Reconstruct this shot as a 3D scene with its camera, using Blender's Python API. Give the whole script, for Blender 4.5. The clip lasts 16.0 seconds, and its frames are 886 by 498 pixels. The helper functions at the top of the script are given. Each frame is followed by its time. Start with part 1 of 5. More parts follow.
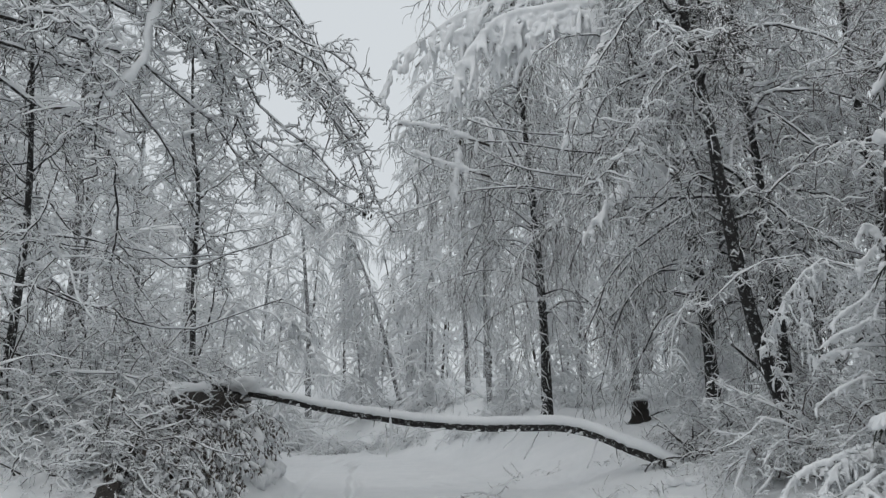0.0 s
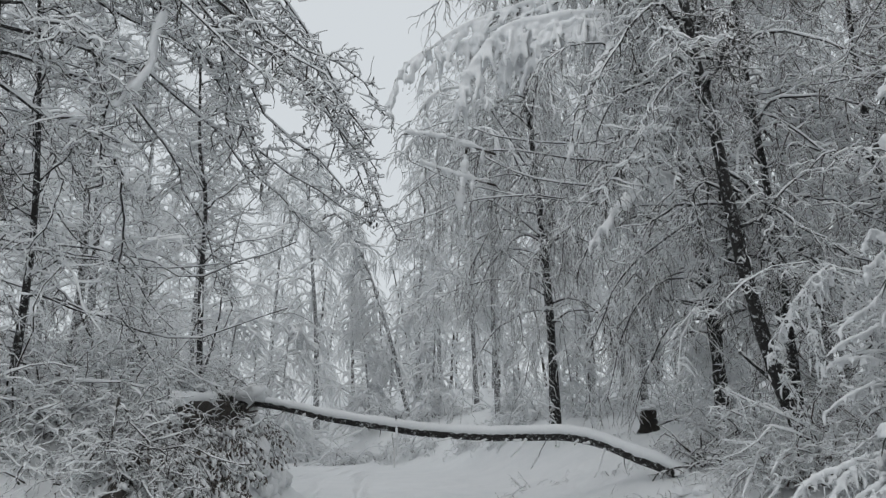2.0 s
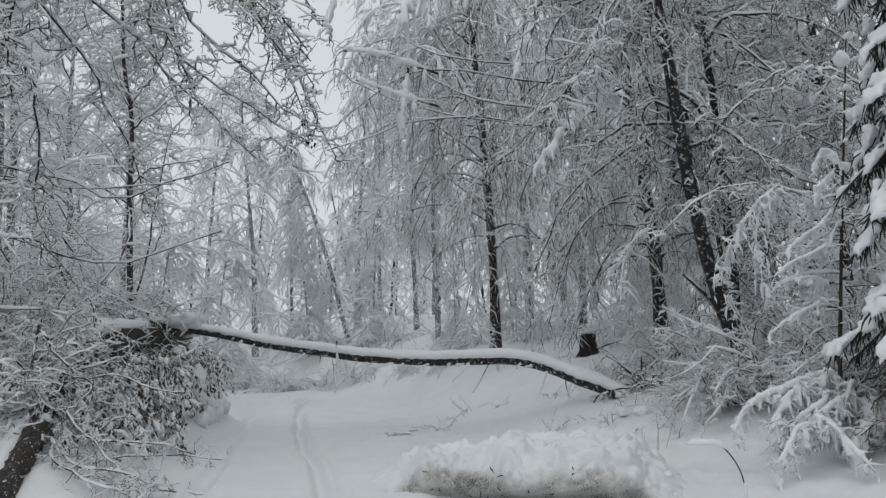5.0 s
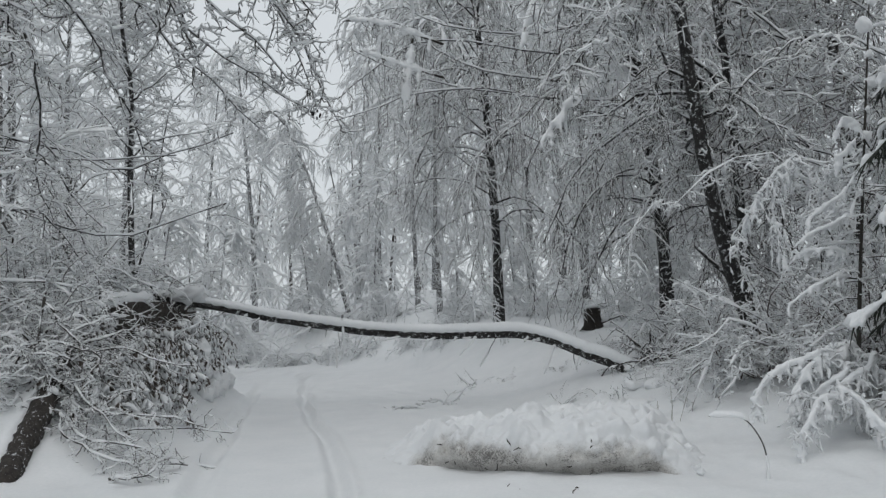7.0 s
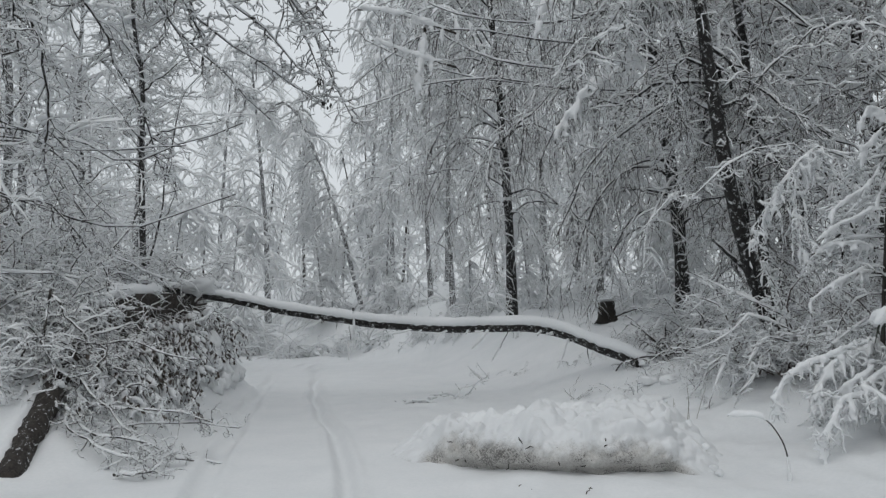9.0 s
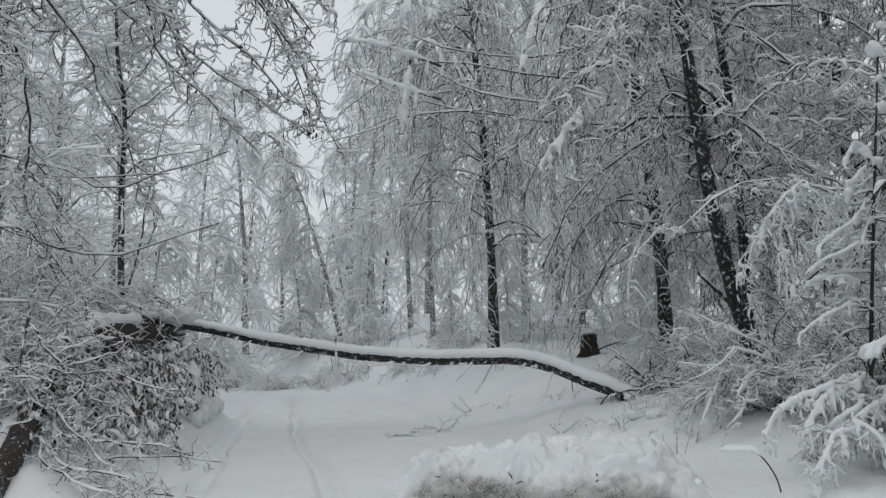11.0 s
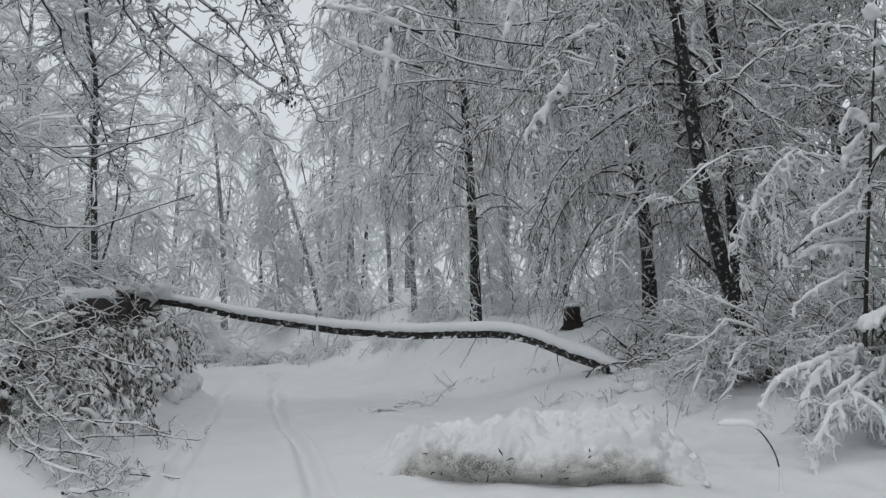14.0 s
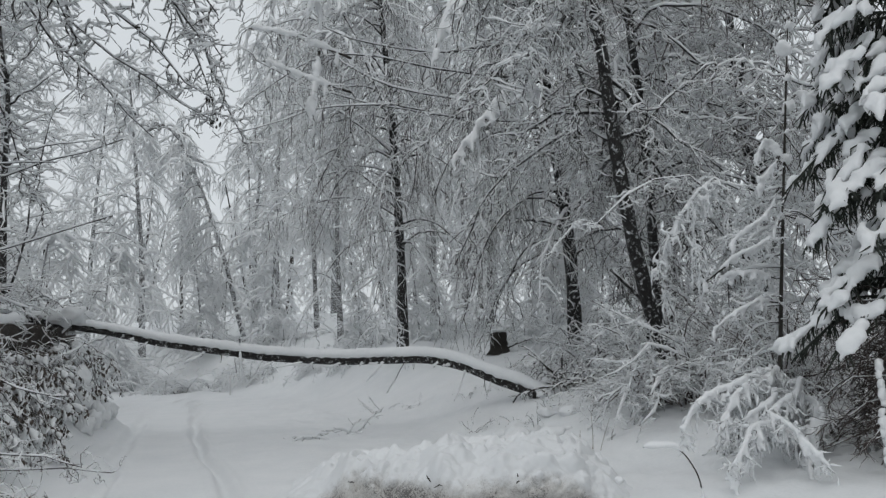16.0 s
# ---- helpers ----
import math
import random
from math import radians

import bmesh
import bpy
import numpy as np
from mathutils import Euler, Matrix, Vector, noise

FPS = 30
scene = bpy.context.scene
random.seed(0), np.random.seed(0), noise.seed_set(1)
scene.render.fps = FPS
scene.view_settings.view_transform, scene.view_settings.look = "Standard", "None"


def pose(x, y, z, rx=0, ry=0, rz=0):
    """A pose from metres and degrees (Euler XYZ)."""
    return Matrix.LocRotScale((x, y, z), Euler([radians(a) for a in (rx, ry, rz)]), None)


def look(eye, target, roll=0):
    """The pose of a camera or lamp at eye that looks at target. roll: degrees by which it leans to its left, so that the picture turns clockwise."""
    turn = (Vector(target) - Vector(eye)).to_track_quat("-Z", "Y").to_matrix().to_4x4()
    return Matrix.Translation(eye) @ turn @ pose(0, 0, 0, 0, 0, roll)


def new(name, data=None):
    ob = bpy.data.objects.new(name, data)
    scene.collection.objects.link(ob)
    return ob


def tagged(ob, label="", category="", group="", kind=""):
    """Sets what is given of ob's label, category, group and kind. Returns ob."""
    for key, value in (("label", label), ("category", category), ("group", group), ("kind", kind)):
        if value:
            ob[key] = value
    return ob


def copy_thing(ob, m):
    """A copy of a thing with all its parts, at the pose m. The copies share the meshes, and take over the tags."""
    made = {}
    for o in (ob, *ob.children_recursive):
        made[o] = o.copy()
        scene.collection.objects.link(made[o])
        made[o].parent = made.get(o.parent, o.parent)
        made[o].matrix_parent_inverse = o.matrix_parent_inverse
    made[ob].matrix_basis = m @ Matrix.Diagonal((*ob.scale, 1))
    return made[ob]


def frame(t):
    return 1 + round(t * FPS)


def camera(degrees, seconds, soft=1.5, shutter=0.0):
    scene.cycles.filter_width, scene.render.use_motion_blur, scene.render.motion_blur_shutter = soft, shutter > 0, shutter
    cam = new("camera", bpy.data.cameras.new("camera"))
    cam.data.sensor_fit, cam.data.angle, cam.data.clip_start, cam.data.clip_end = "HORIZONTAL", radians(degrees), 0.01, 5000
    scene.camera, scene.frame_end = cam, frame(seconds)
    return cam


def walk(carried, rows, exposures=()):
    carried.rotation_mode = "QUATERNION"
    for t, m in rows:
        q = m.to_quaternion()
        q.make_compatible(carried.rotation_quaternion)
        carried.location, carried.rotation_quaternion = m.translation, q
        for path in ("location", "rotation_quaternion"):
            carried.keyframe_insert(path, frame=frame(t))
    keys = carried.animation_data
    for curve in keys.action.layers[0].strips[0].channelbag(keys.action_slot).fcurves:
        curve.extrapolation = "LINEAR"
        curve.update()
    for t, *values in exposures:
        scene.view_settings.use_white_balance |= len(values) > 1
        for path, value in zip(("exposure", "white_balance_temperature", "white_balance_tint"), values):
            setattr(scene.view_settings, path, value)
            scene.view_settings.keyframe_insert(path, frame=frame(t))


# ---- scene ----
cam = camera(58.19, 16.0, soft=1.35)
PATH = [
    (0, look((0.205, -0.647, 1.617), (-0.513, 9.139, 3.546), -0.93)),
    (0.5, look((0.217, -0.646, 1.612), (-0.472, 9.120, 3.651), -0.87)),
    (1, look((0.215, -0.635, 1.606), (-0.494, 9.128, 3.653), -1.04)),
    (1.5, look((0.226, -0.639, 1.591), (-0.594, 9.114, 3.642), -0.92)),
    (2, look((0.261, -0.609, 1.580), (-0.563, 9.141, 3.643), -0.99)),
    (2.5, look((0.258, -0.574, 1.571), (-0.452, 9.198, 3.573), -1.16)),
    (3, look((0.230, -0.459, 1.557), (-0.092, 9.373, 3.356), -1.67)),
    (3.5, look((0.155, -0.359, 1.574), (0.392, 9.499, 3.237), -1.93)),
    (4, look((0.161, -0.258, 1.555), (0.430, 9.625, 3.058), -1.97)),
    (4.5, look((0.206, -0.201, 1.556), (0.113, 9.713, 2.859), -1.59)),
    (7, look((0.001, 0.001, 1.517), (-0.067, 9.964, 2.375), -1.62)),
    (7.5, look((0.019, 0.068, 1.523), (-0.031, 10.040, 2.272), -1.63)),
    (8, look((0.049, 0.136, 1.536), (-0.085, 10.107, 2.284), -1.58)),
    (8.5, look((0.063, 0.159, 1.539), (-0.208, 10.128, 2.283), -1.52)),
    (9, look((0.026, 0.201, 1.547), (-0.214, 10.170, 2.303), -1.37)),
    (11.5, look((-0.120, 0.296, 1.536), (-0.048, 10.225, 2.727), -1.09)),
    (12, look((-0.154, 0.337, 1.516), (-0.074, 10.281, 2.574), -1.14)),
    (12.5, look((-0.143, 0.419, 1.512), (-0.063, 10.383, 2.365), -1.17)),
    (13, look((-0.109, 0.509, 1.524), (-0.026, 10.473, 2.360), -1.28)),
    (13.5, look((-0.111, 0.561, 1.525), (0.029, 10.525, 2.356), -1.33)),
    (14, look((-0.153, 0.581, 1.532), (0.140, 10.543, 2.359), -1.36)),
    (14.5, look((-0.170, 0.586, 1.541), (0.196, 10.539, 2.437), -1.36)),
    (15, look((-0.169, 0.600, 1.540), (0.428, 10.526, 2.593), -1.45)),
    (15.5, look((-0.173, 0.623, 1.529), (0.734, 10.518, 2.654), -1.53)),
    (16, look((-0.167, 0.634, 1.522), (1.047, 10.496, 2.645), -1.57)),
]
walk(cam, PATH)

# ---------------------------------------------------------------- light
world = bpy.data.worlds.new("overcast_sky")
scene.world = world
world.use_nodes = True
wn = world.node_tree.nodes
wl = world.node_tree.links
sky = wn.new("ShaderNodeTexSky")
sky.sky_type = "NISHITA"
sky.sun_disc = False
sky.sun_elevation = radians(50)
sky.sun_rotation = radians(150)
sky.air_density = 1.0
sky.dust_density = 6.0
grey = wn.new("ShaderNodeMixRGB")
grey.inputs["Fac"].default_value = 0.93
grey.inputs["Color2"].default_value = (6.1, 6.45, 6.7, 1)
wl.new(sky.outputs["Color"], grey.inputs["Color1"])
wl.new(grey.outputs["Color"], wn["Background"].inputs["Color"])
wn["Background"].inputs["Strength"].default_value = 0.112

sun = new("sun", bpy.data.lights.new("sun", "SUN"))
sun.data.energy = 0.45
sun.data.angle = radians(40)
sun.data.color = (1.0, 0.98, 0.95)
sun.matrix_world = look((0, 0, 30), (5, 9, 16.6 - 0.5))


# ---------------------------------------------------------------- materials
def material(name):
    m = bpy.data.materials.new(name)
    m.use_nodes = True
    return m, m.node_tree.nodes, m.node_tree.links, m.node_tree.nodes["Principled BSDF"]


def noise_node(n, l, scale, detail=4.0, rough=0.6):
    co = n.new("ShaderNodeTexCoord")
    t = n.new("ShaderNodeTexNoise")
    t.inputs["Scale"].default_value = scale
    t.inputs["Detail"].default_value = detail
    t.inputs["Roughness"].default_value = rough
    l.new(co.outputs["Object"], t.inputs["Vector"])
    return t


def ramp_node(n, l, source, stops):
    r = n.new("ShaderNodeValToRGB")
    while len(r.color_ramp.elements) < len(stops):
        r.color_ramp.elements.new(0.5)
    for e, (p, c) in zip(r.color_ramp.elements, stops):
        e.position = p
        e.color = (*c, 1)
    l.new(source, r.inputs["Fac"])
    return r


def two_scale(name, fine, coarse, dark, light, rough, bump=0.4, dist=0.01):
    """Colour varied by a coarse and a fine noise, with a bump from the fine one."""
    m, n, l, p = material(name)
    a = noise_node(n, l, coarse, 3)
    b = noise_node(n, l, fine, 5, 0.65)
    mix = n.new("ShaderNodeMath")
    mix.operation = "ADD"
    half = n.new("ShaderNodeMath")
    half.operation = "MULTIPLY"
    half.inputs[1].default_value = 0.5
    l.new(a.outputs["Fac"], mix.inputs[0])
    l.new(b.outputs["Fac"], mix.inputs[1])
    l.new(mix.outputs[0], half.inputs[0])
    r = ramp_node(n, l, half.outputs[0], [(0.35, dark), (0.65, light)])
    l.new(r.outputs["Color"], p.inputs["Base Color"])
    p.inputs["Roughness"].default_value = rough
    bm = n.new("ShaderNodeBump")
    bm.inputs["Strength"].default_value = bump
    bm.inputs["Distance"].default_value = dist
    l.new(b.outputs["Fac"], bm.inputs["Height"])
    l.new(bm.outputs["Normal"], p.inputs["Normal"])
    return m


SNOW = two_scale("fresh_snow", 26, 1.3, (0.73, 0.75, 0.765), (0.81, 0.82, 0.83), 0.75, 0.35, 0.012)
TWIG_SNOW = two_scale("clinging_snow", 40, 4, (0.72, 0.74, 0.755), (0.82, 0.83, 0.84), 0.8, 0.3, 0.006)
TWIG = two_scale("twig_bark", 60, 6, (0.018, 0.016, 0.014), (0.055, 0.048, 0.042), 0.85, 0.3, 0.003)
STONE = two_scale("dark_earth", 18, 3, (0.016, 0.013, 0.011), (0.055, 0.044, 0.036), 0.8, 0.8, 0.03)
BROWN_TWIG = two_scale("brown_beech_twig", 60, 6, (0.040, 0.033, 0.030), (0.115, 0.093, 0.084), 0.85, 0.3, 0.003)
LEAF = two_scale("dead_brown_leaf", 30, 5, (0.045, 0.037, 0.032), (0.115, 0.092, 0.078), 0.8, 0.3, 0.004)
NEEDLE = two_scale("spruce_needles", 40, 5, (0.008, 0.012, 0.009), (0.028, 0.036, 0.024), 0.7, 0.3, 0.004)
WOOD_CUT = two_scale("rotten_wood", 30, 5, (0.010, 0.009, 0.008), (0.038, 0.032, 0.027), 0.9, 0.8, 0.02)
GRASS = two_scale("dry_grass", 40, 5, (0.10, 0.085, 0.055), (0.22, 0.19, 0.13), 0.9, 0.2, 0.003)
PAINT = two_scale("white_post_paint", 40, 4, (0.62, 0.62, 0.62), (0.76, 0.76, 0.76), 0.6, 0.1, 0.002)


def bark_material(name, lo, hi, dark, light):
    """Dark ridged bark, with snow blown into its cracks in ragged patches."""
    m, n, l, p = material(name)
    co = n.new("ShaderNodeTexCoord")
    sc = n.new("ShaderNodeMapping")
    sc.inputs["Scale"].default_value = (9, 9, 2.2)
    l.new(co.outputs["Object"], sc.inputs["Vector"])
    t = n.new("ShaderNodeTexNoise")
    t.inputs["Scale"].default_value = 2.5
    t.inputs["Detail"].default_value = 6
    t.inputs["Roughness"].default_value = 0.7
    l.new(sc.outputs["Vector"], t.inputs["Vector"])
    col = ramp_node(n, l, t.outputs["Fac"], [(0.35, dark), (0.68, light)])
    a = noise_node(n, l, 15, 7, 0.78)
    patch = ramp_node(n, l, a.outputs["Fac"], [(lo, (0, 0, 0)), (hi, (1, 1, 1))])
    mix = n.new("ShaderNodeMixRGB")
    mix.inputs["Color2"].default_value = (0.74, 0.76, 0.78, 1)
    l.new(patch.outputs["Color"], mix.inputs["Fac"])
    l.new(col.outputs["Color"], mix.inputs["Color1"])
    l.new(mix.outputs["Color"], p.inputs["Base Color"])
    p.inputs["Roughness"].default_value = 0.9
    bm = n.new("ShaderNodeBump")
    bm.inputs["Strength"].default_value = 0.9
    bm.inputs["Distance"].default_value = 0.03
    l.new(t.outputs["Fac"], bm.inputs["Height"])
    l.new(bm.outputs["Normal"], p.inputs["Normal"])
    return m


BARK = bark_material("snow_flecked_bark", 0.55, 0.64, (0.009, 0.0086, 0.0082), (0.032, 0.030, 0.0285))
# for distant stems: denser snow flecks, and haze painted in as lighter bark
HAZED_BARK = bark_material("hazed_snowy_bark", 0.47, 0.58, (0.03, 0.029, 0.028), (0.085, 0.08, 0.077))


def berm_material():
    """Ploughed snow: clean above, with grit and old brown dirt in ragged streaks, and dark spots painted for shaded
    holes.
    """
    m, n, l, p = material("dirty_snow_with_pit_shade")
    a = noise_node(n, l, 2.2, 6, 0.7)
    b = noise_node(n, l, 55, 4, 0.7)
    mul = n.new("ShaderNodeMath")
    mul.operation = "MULTIPLY"
    l.new(a.outputs["Fac"], mul.inputs[0])
    l.new(b.outputs["Fac"], mul.inputs[1])
    # the darkest stop is grit and also the painted shade of small holes
    r = ramp_node(n, l, mul.outputs[0], [(0.14, (0.58, 0.572, 0.55)), (0.26, (0.40, 0.385, 0.36)), (0.32, (0.085, 0.078, 0.07))])
    # the dirt reaches a ragged height up the cut
    co = n.new("ShaderNodeTexCoord")
    sep = n.new("ShaderNodeSeparateXYZ")
    l.new(co.outputs["Object"], sep.inputs[0])
    add = n.new("ShaderNodeMath")
    add.operation = "MULTIPLY_ADD"
    add.inputs[1].default_value = -0.14
    l.new(a.outputs["Fac"], add.inputs[0])
    # and thins out towards both ends of the heap
    off = n.new("ShaderNodeMath")
    off.operation = "SUBTRACT"
    off.inputs[1].default_value = 0.82
    l.new(sep.outputs["X"], off.inputs[0])
    far = n.new("ShaderNodeMath")
    far.operation = "ABSOLUTE"
    l.new(off.outputs[0], far.inputs[0])
    end = n.new("ShaderNodeMapRange")
    end.inputs["From Min"].default_value = 0.95
    end.inputs["From Max"].default_value = 1.35
    end.inputs["To Max"].default_value = 0.35
    l.new(far.outputs[0], end.inputs["Value"])
    rag = noise_node(n, l, 7, 5, 0.75)
    ragz = n.new("ShaderNodeMath")
    ragz.operation = "MULTIPLY_ADD"
    ragz.inputs[1].default_value = -0.26
    l.new(rag.outputs["Fac"], ragz.inputs[0])
    l.new(sep.outputs["Z"], ragz.inputs[2])
    height = n.new("ShaderNodeMath")
    height.operation = "ADD"
    l.new(ragz.outputs[0], height.inputs[0])
    l.new(end.outputs["Result"], height.inputs[1])
    l.new(height.outputs[0], add.inputs[2])
    cover = ramp_node(n, l, add.outputs[0], [(-0.03, (0.12, 0.12, 0.12)), (0.14, (1, 1, 1))])
    clean = n.new("ShaderNodeMixRGB")
    clean.inputs["Color2"].default_value = (0.77, 0.785, 0.80, 1)
    l.new(cover.outputs["Color"], clean.inputs["Fac"])
    l.new(r.outputs["Color"], clean.inputs["Color1"])
    r = clean
    l.new(r.outputs["Color"], p.inputs["Base Color"])
    p.inputs["Roughness"].default_value = 0.8
    bm = n.new("ShaderNodeBump")
    bm.inputs["Strength"].default_value = 0.45
    bm.inputs["Distance"].default_value = 0.03
    l.new(b.outputs["Fac"], bm.inputs["Height"])
    l.new(bm.outputs["Normal"], p.inputs["Normal"])
    return m


DIRTY_PITS = berm_material()
LOG_BARK = bark_material("flecked_brown_bark", 0.585, 0.62, (0.014, 0.012, 0.0105), (0.062, 0.052, 0.045))


# ---------------------------------------------------------------- mesh helpers
def mesh_object(name, verts, quads, mat, parent=None, label="", smooth=True):
    """One mesh from arrays of vertices and quads (or triangles)."""
    verts = np.asarray(verts, dtype=np.float32)
    quads = np.asarray(quads, dtype=np.int32)
    k = quads.shape[1]
    me = bpy.data.meshes.new(name)
    me.vertices.add(len(verts))
    me.vertices.foreach_set("co", verts.ravel())
    me.loops.add(quads.size)
    me.loops.foreach_set("vertex_index", quads.ravel())
    me.polygons.add(len(quads))
    me.polygons.foreach_set("loop_start", np.arange(0, quads.size, k, dtype=np.int32))
    me.polygons.foreach_set("loop_total", np.full(len(quads), k, dtype=np.int32))
    me.polygons.foreach_set("use_smooth", np.full(len(quads), smooth))
    me.materials.append(mat)
    me.update(calc_edges=True)
    ob = new(name, me)
    if parent:
        ob.parent = parent
    if label:
        tagged(ob, label=label)
    return ob


def thing(name, label, category, group="", at=(0, 0, 0), kind=""):
    ob = new(name)
    ob.empty_display_size = 0.2
    ob.location = at
    return tagged(ob, label, category, group, kind)


def unit(v):
    return v / np.maximum(np.linalg.norm(v, axis=-1, keepdims=True), 1e-9)


def axes_along(p):
    """Tangent, a level side and an upward normal at each point of the lines p (N, M, 3)."""
    t = np.empty_like(p)
    t[:, 1:-1] = p[:, 2:] - p[:, :-2]
    t[:, 0] = p[:, 1] - p[:, 0]
    t[:, -1] = p[:, -1] - p[:, -2]
    t = unit(t)
    s = np.cross(t, np.array([0.03, 0.05, 1.0]))
    s = unit(s + 1e-6)
    return t, s, np.cross(s, t)


def ring_faces(n, m, k):
    """Quads of n tubes of m rings of k corners."""
    a = np.arange(m - 1)[:, None] * k + np.arange(k)[None]
    b = np.arange(m - 1)[:, None] * k + (np.arange(k)[None] + 1) % k
    q = np.stack([a, b, b + k, a + k], -1).reshape(-1, 4)
    return (q[None] + (np.arange(n) * m * k)[:, None, None]).reshape(-1, 4)


def tubes(p, r, k=3):
    """Round tubes along the lines p with radii r (N, M)."""
    n, m = p.shape[:2]
    _, s, u = axes_along(p)
    ang = np.arange(k) * 2 * math.pi / k + 0.5
    v = p[:, :, None] + r[:, :, None, None] * (np.cos(ang)[None, None, :, None] * s[:, :, None] + np.sin(ang)[None, None, :, None] * u[:, :, None])
    return v.reshape(-1, 3), ring_faces(n, m, k)


def snow_ridges(p, r, w, rng, k=3, lump=0.5):
    """Snow lying on lines p of radius r: ridges about w wide and a little higher, thinner where a line stands upright."""
    n, m = p.shape[:2]
    t, s, u = axes_along(p)
    flat = np.sqrt(np.clip(1 - t[:, :, 2] ** 2, 0, 1))
    w = w * (0.30 + 0.70 * flat) * (1 - lump + 2 * lump * rng.random((n, m)))
    w[:, -1] *= 0.7
    up = np.array([0, 0, 1.0]) * 0.6 + u * 0.4
    base = p + up * (0.35 * r)[:, :, None]
    if k == 6:
        w[:, 0] *= 0.25
        w[:, -1] *= 0.35
    if k == 3:
        prof = [(-0.8, -0.3), (0.8, -0.3), (0, 1.45)]
    elif k == 4:
        prof = [(-0.7, -0.45), (0.7, -0.45), (0.55, 1.05), (-0.55, 1.05)]
    else:
        prof = [(-0.85, -0.3), (0.85, -0.3), (1.0, 0.5), (0.45, 1.2), (-0.45, 1.2), (-1.0, 0.5)]
    v = np.stack([base + s * (a * w)[:, :, None] + up * (b * w)[:, :, None] for a, b in prof], 2)
    return v.reshape(-1, 3), ring_faces(n, m, len(prof))


def grow(start, way, length, segs, droop, jitter, rng):
    """Lines that set out from start along way and sag. droop may differ from line to line."""
    n = len(start)
    p = np.empty((n, segs + 1, 3))
    p[:, 0] = start
    d = unit(way)
    step = (np.asarray(length) / segs)[:, None]
    for i in range(segs):
        d = d + rng.normal(0, jitter, (n, 3))
        d[:, 2] -= droop / segs
        d = unit(d)
        p[:, i + 1] = p[:, i] + d * step
    return p


def side_shoots(p, per, rng, lo=0.15, hi=1.0, forward=0.55, lift=0.0):
    """Starts and ways of shoots along lines p: per shoots on each line; also the line each belongs to and the share along it."""
    n, m = p.shape[:2]
    own = np.repeat(np.arange(n), per)
    u = lo + (hi - lo) * (np.tile(np.arange(per), n) + rng.random(n * per)) / per
    f = u * (m - 1)
    i = np.clip(f.astype(int), 0, m - 2)
    w = (f - i)[:, None]
    a, b = p[own, i], p[own, i + 1]
    start = a * (1 - w) + b * w
    t = unit(b - a)
    r = rng.normal(0, 1, (n * per, 3))
    r[:, 2] = r[:, 2] * 0.6 + lift
    r -= t * (r * t).sum(-1, keepdims=True)
    return start, forward * t + unit(r), own, u


def spline(points, count):
    """A smooth line through the points given, with count points."""
    pts = np.array(points, dtype=float)
    n = len(pts)
    seg = np.concatenate([[0], np.cumsum(np.linalg.norm(np.diff(pts, axis=0), axis=1))])
    out = []
    ext = np.vstack([2 * pts[0] - pts[1], pts, 2 * pts[-1] - pts[-2]])
    for s in np.linspace(0, seg[-1] - 1e-6, count):
        i = min(np.searchsorted(seg, s, side="right") - 1, n - 2)
        t = (s - seg[i]) / (seg[i + 1] - seg[i])
        a, b, c, d = ext[i], ext[i + 1], ext[i + 2], ext[i + 3]
        out.append(0.5 * (2 * b + (c - a) * t + (2 * a - 5 * b + 4 * c - d) * t * t + (3 * b - a - 3 * c + d) * t ** 3))
    return np.array(out)


def snow_pads(centres, sizes, rng, flat=0.55, stretch=(1, 1, 1), fineness=2):
    """Lumpy pads of snow as one set of vertices and triangles."""
    bm = bmesh.new()
    bmesh.ops.create_icosphere(bm, subdivisions=fineness, radius=1.0)
    base = np.array([v.co[:] for v in bm.verts])
    tri = np.array([[v.index for v in f.verts] for f in bm.faces])
    bm.free()
    vs, fs = [], []
    for i, (c, s) in enumerate(zip(centres, sizes)):
        o = np.array([i * 3.1, rng.random() * 50, rng.random() * 50])
        k = np.array([noise.noise(Vector(b * 1.5 + o)) + 0.75 * noise.noise(Vector(b * 3.6 + o)) for b in base])
        v = base * (1 + 0.55 * k)[:, None] * s
        v = v * np.array(stretch)
        v[:, 2] *= flat
        vs.append(v + c)
        fs.append(tri + i * len(base))
    return np.vstack(vs), np.vstack(fs)


def fuse(name, sets, voxel, mat, parent=None, label="", relax=2):
    """Melts overlapping closed lumps (vertices, faces) into one soft skin of snow."""
    vs, fs, at = [], [], 0
    for v, q in sets:
        vs.append(np.asarray(v, dtype=float))
        fs += (np.asarray(q) + at).tolist()
        at += len(v)
    raw = bpy.data.meshes.new("raw")
    raw.from_pydata(np.vstack(vs).tolist(), [], fs)
    tmp = new("raw", raw)
    mod = tmp.modifiers.new("melt", "REMESH")
    mod.mode = "VOXEL"
    mod.voxel_size = voxel
    mod.use_smooth_shade = True
    if relax:
        sm = tmp.modifiers.new("soften", "SMOOTH")
        sm.factor = 0.5
        sm.iterations = relax
    dg = bpy.context.evaluated_depsgraph_get()
    dg.update()
    me = bpy.data.meshes.new_from_object(tmp.evaluated_get(dg))
    bpy.data.objects.remove(tmp)
    bpy.data.meshes.remove(raw)
    me.materials.clear()
    me.materials.append(mat)
    me.name = name
    ob = new(name, me)
    if parent:
        ob.parent = parent
    if label:
        tagged(ob, label=label)
    return ob


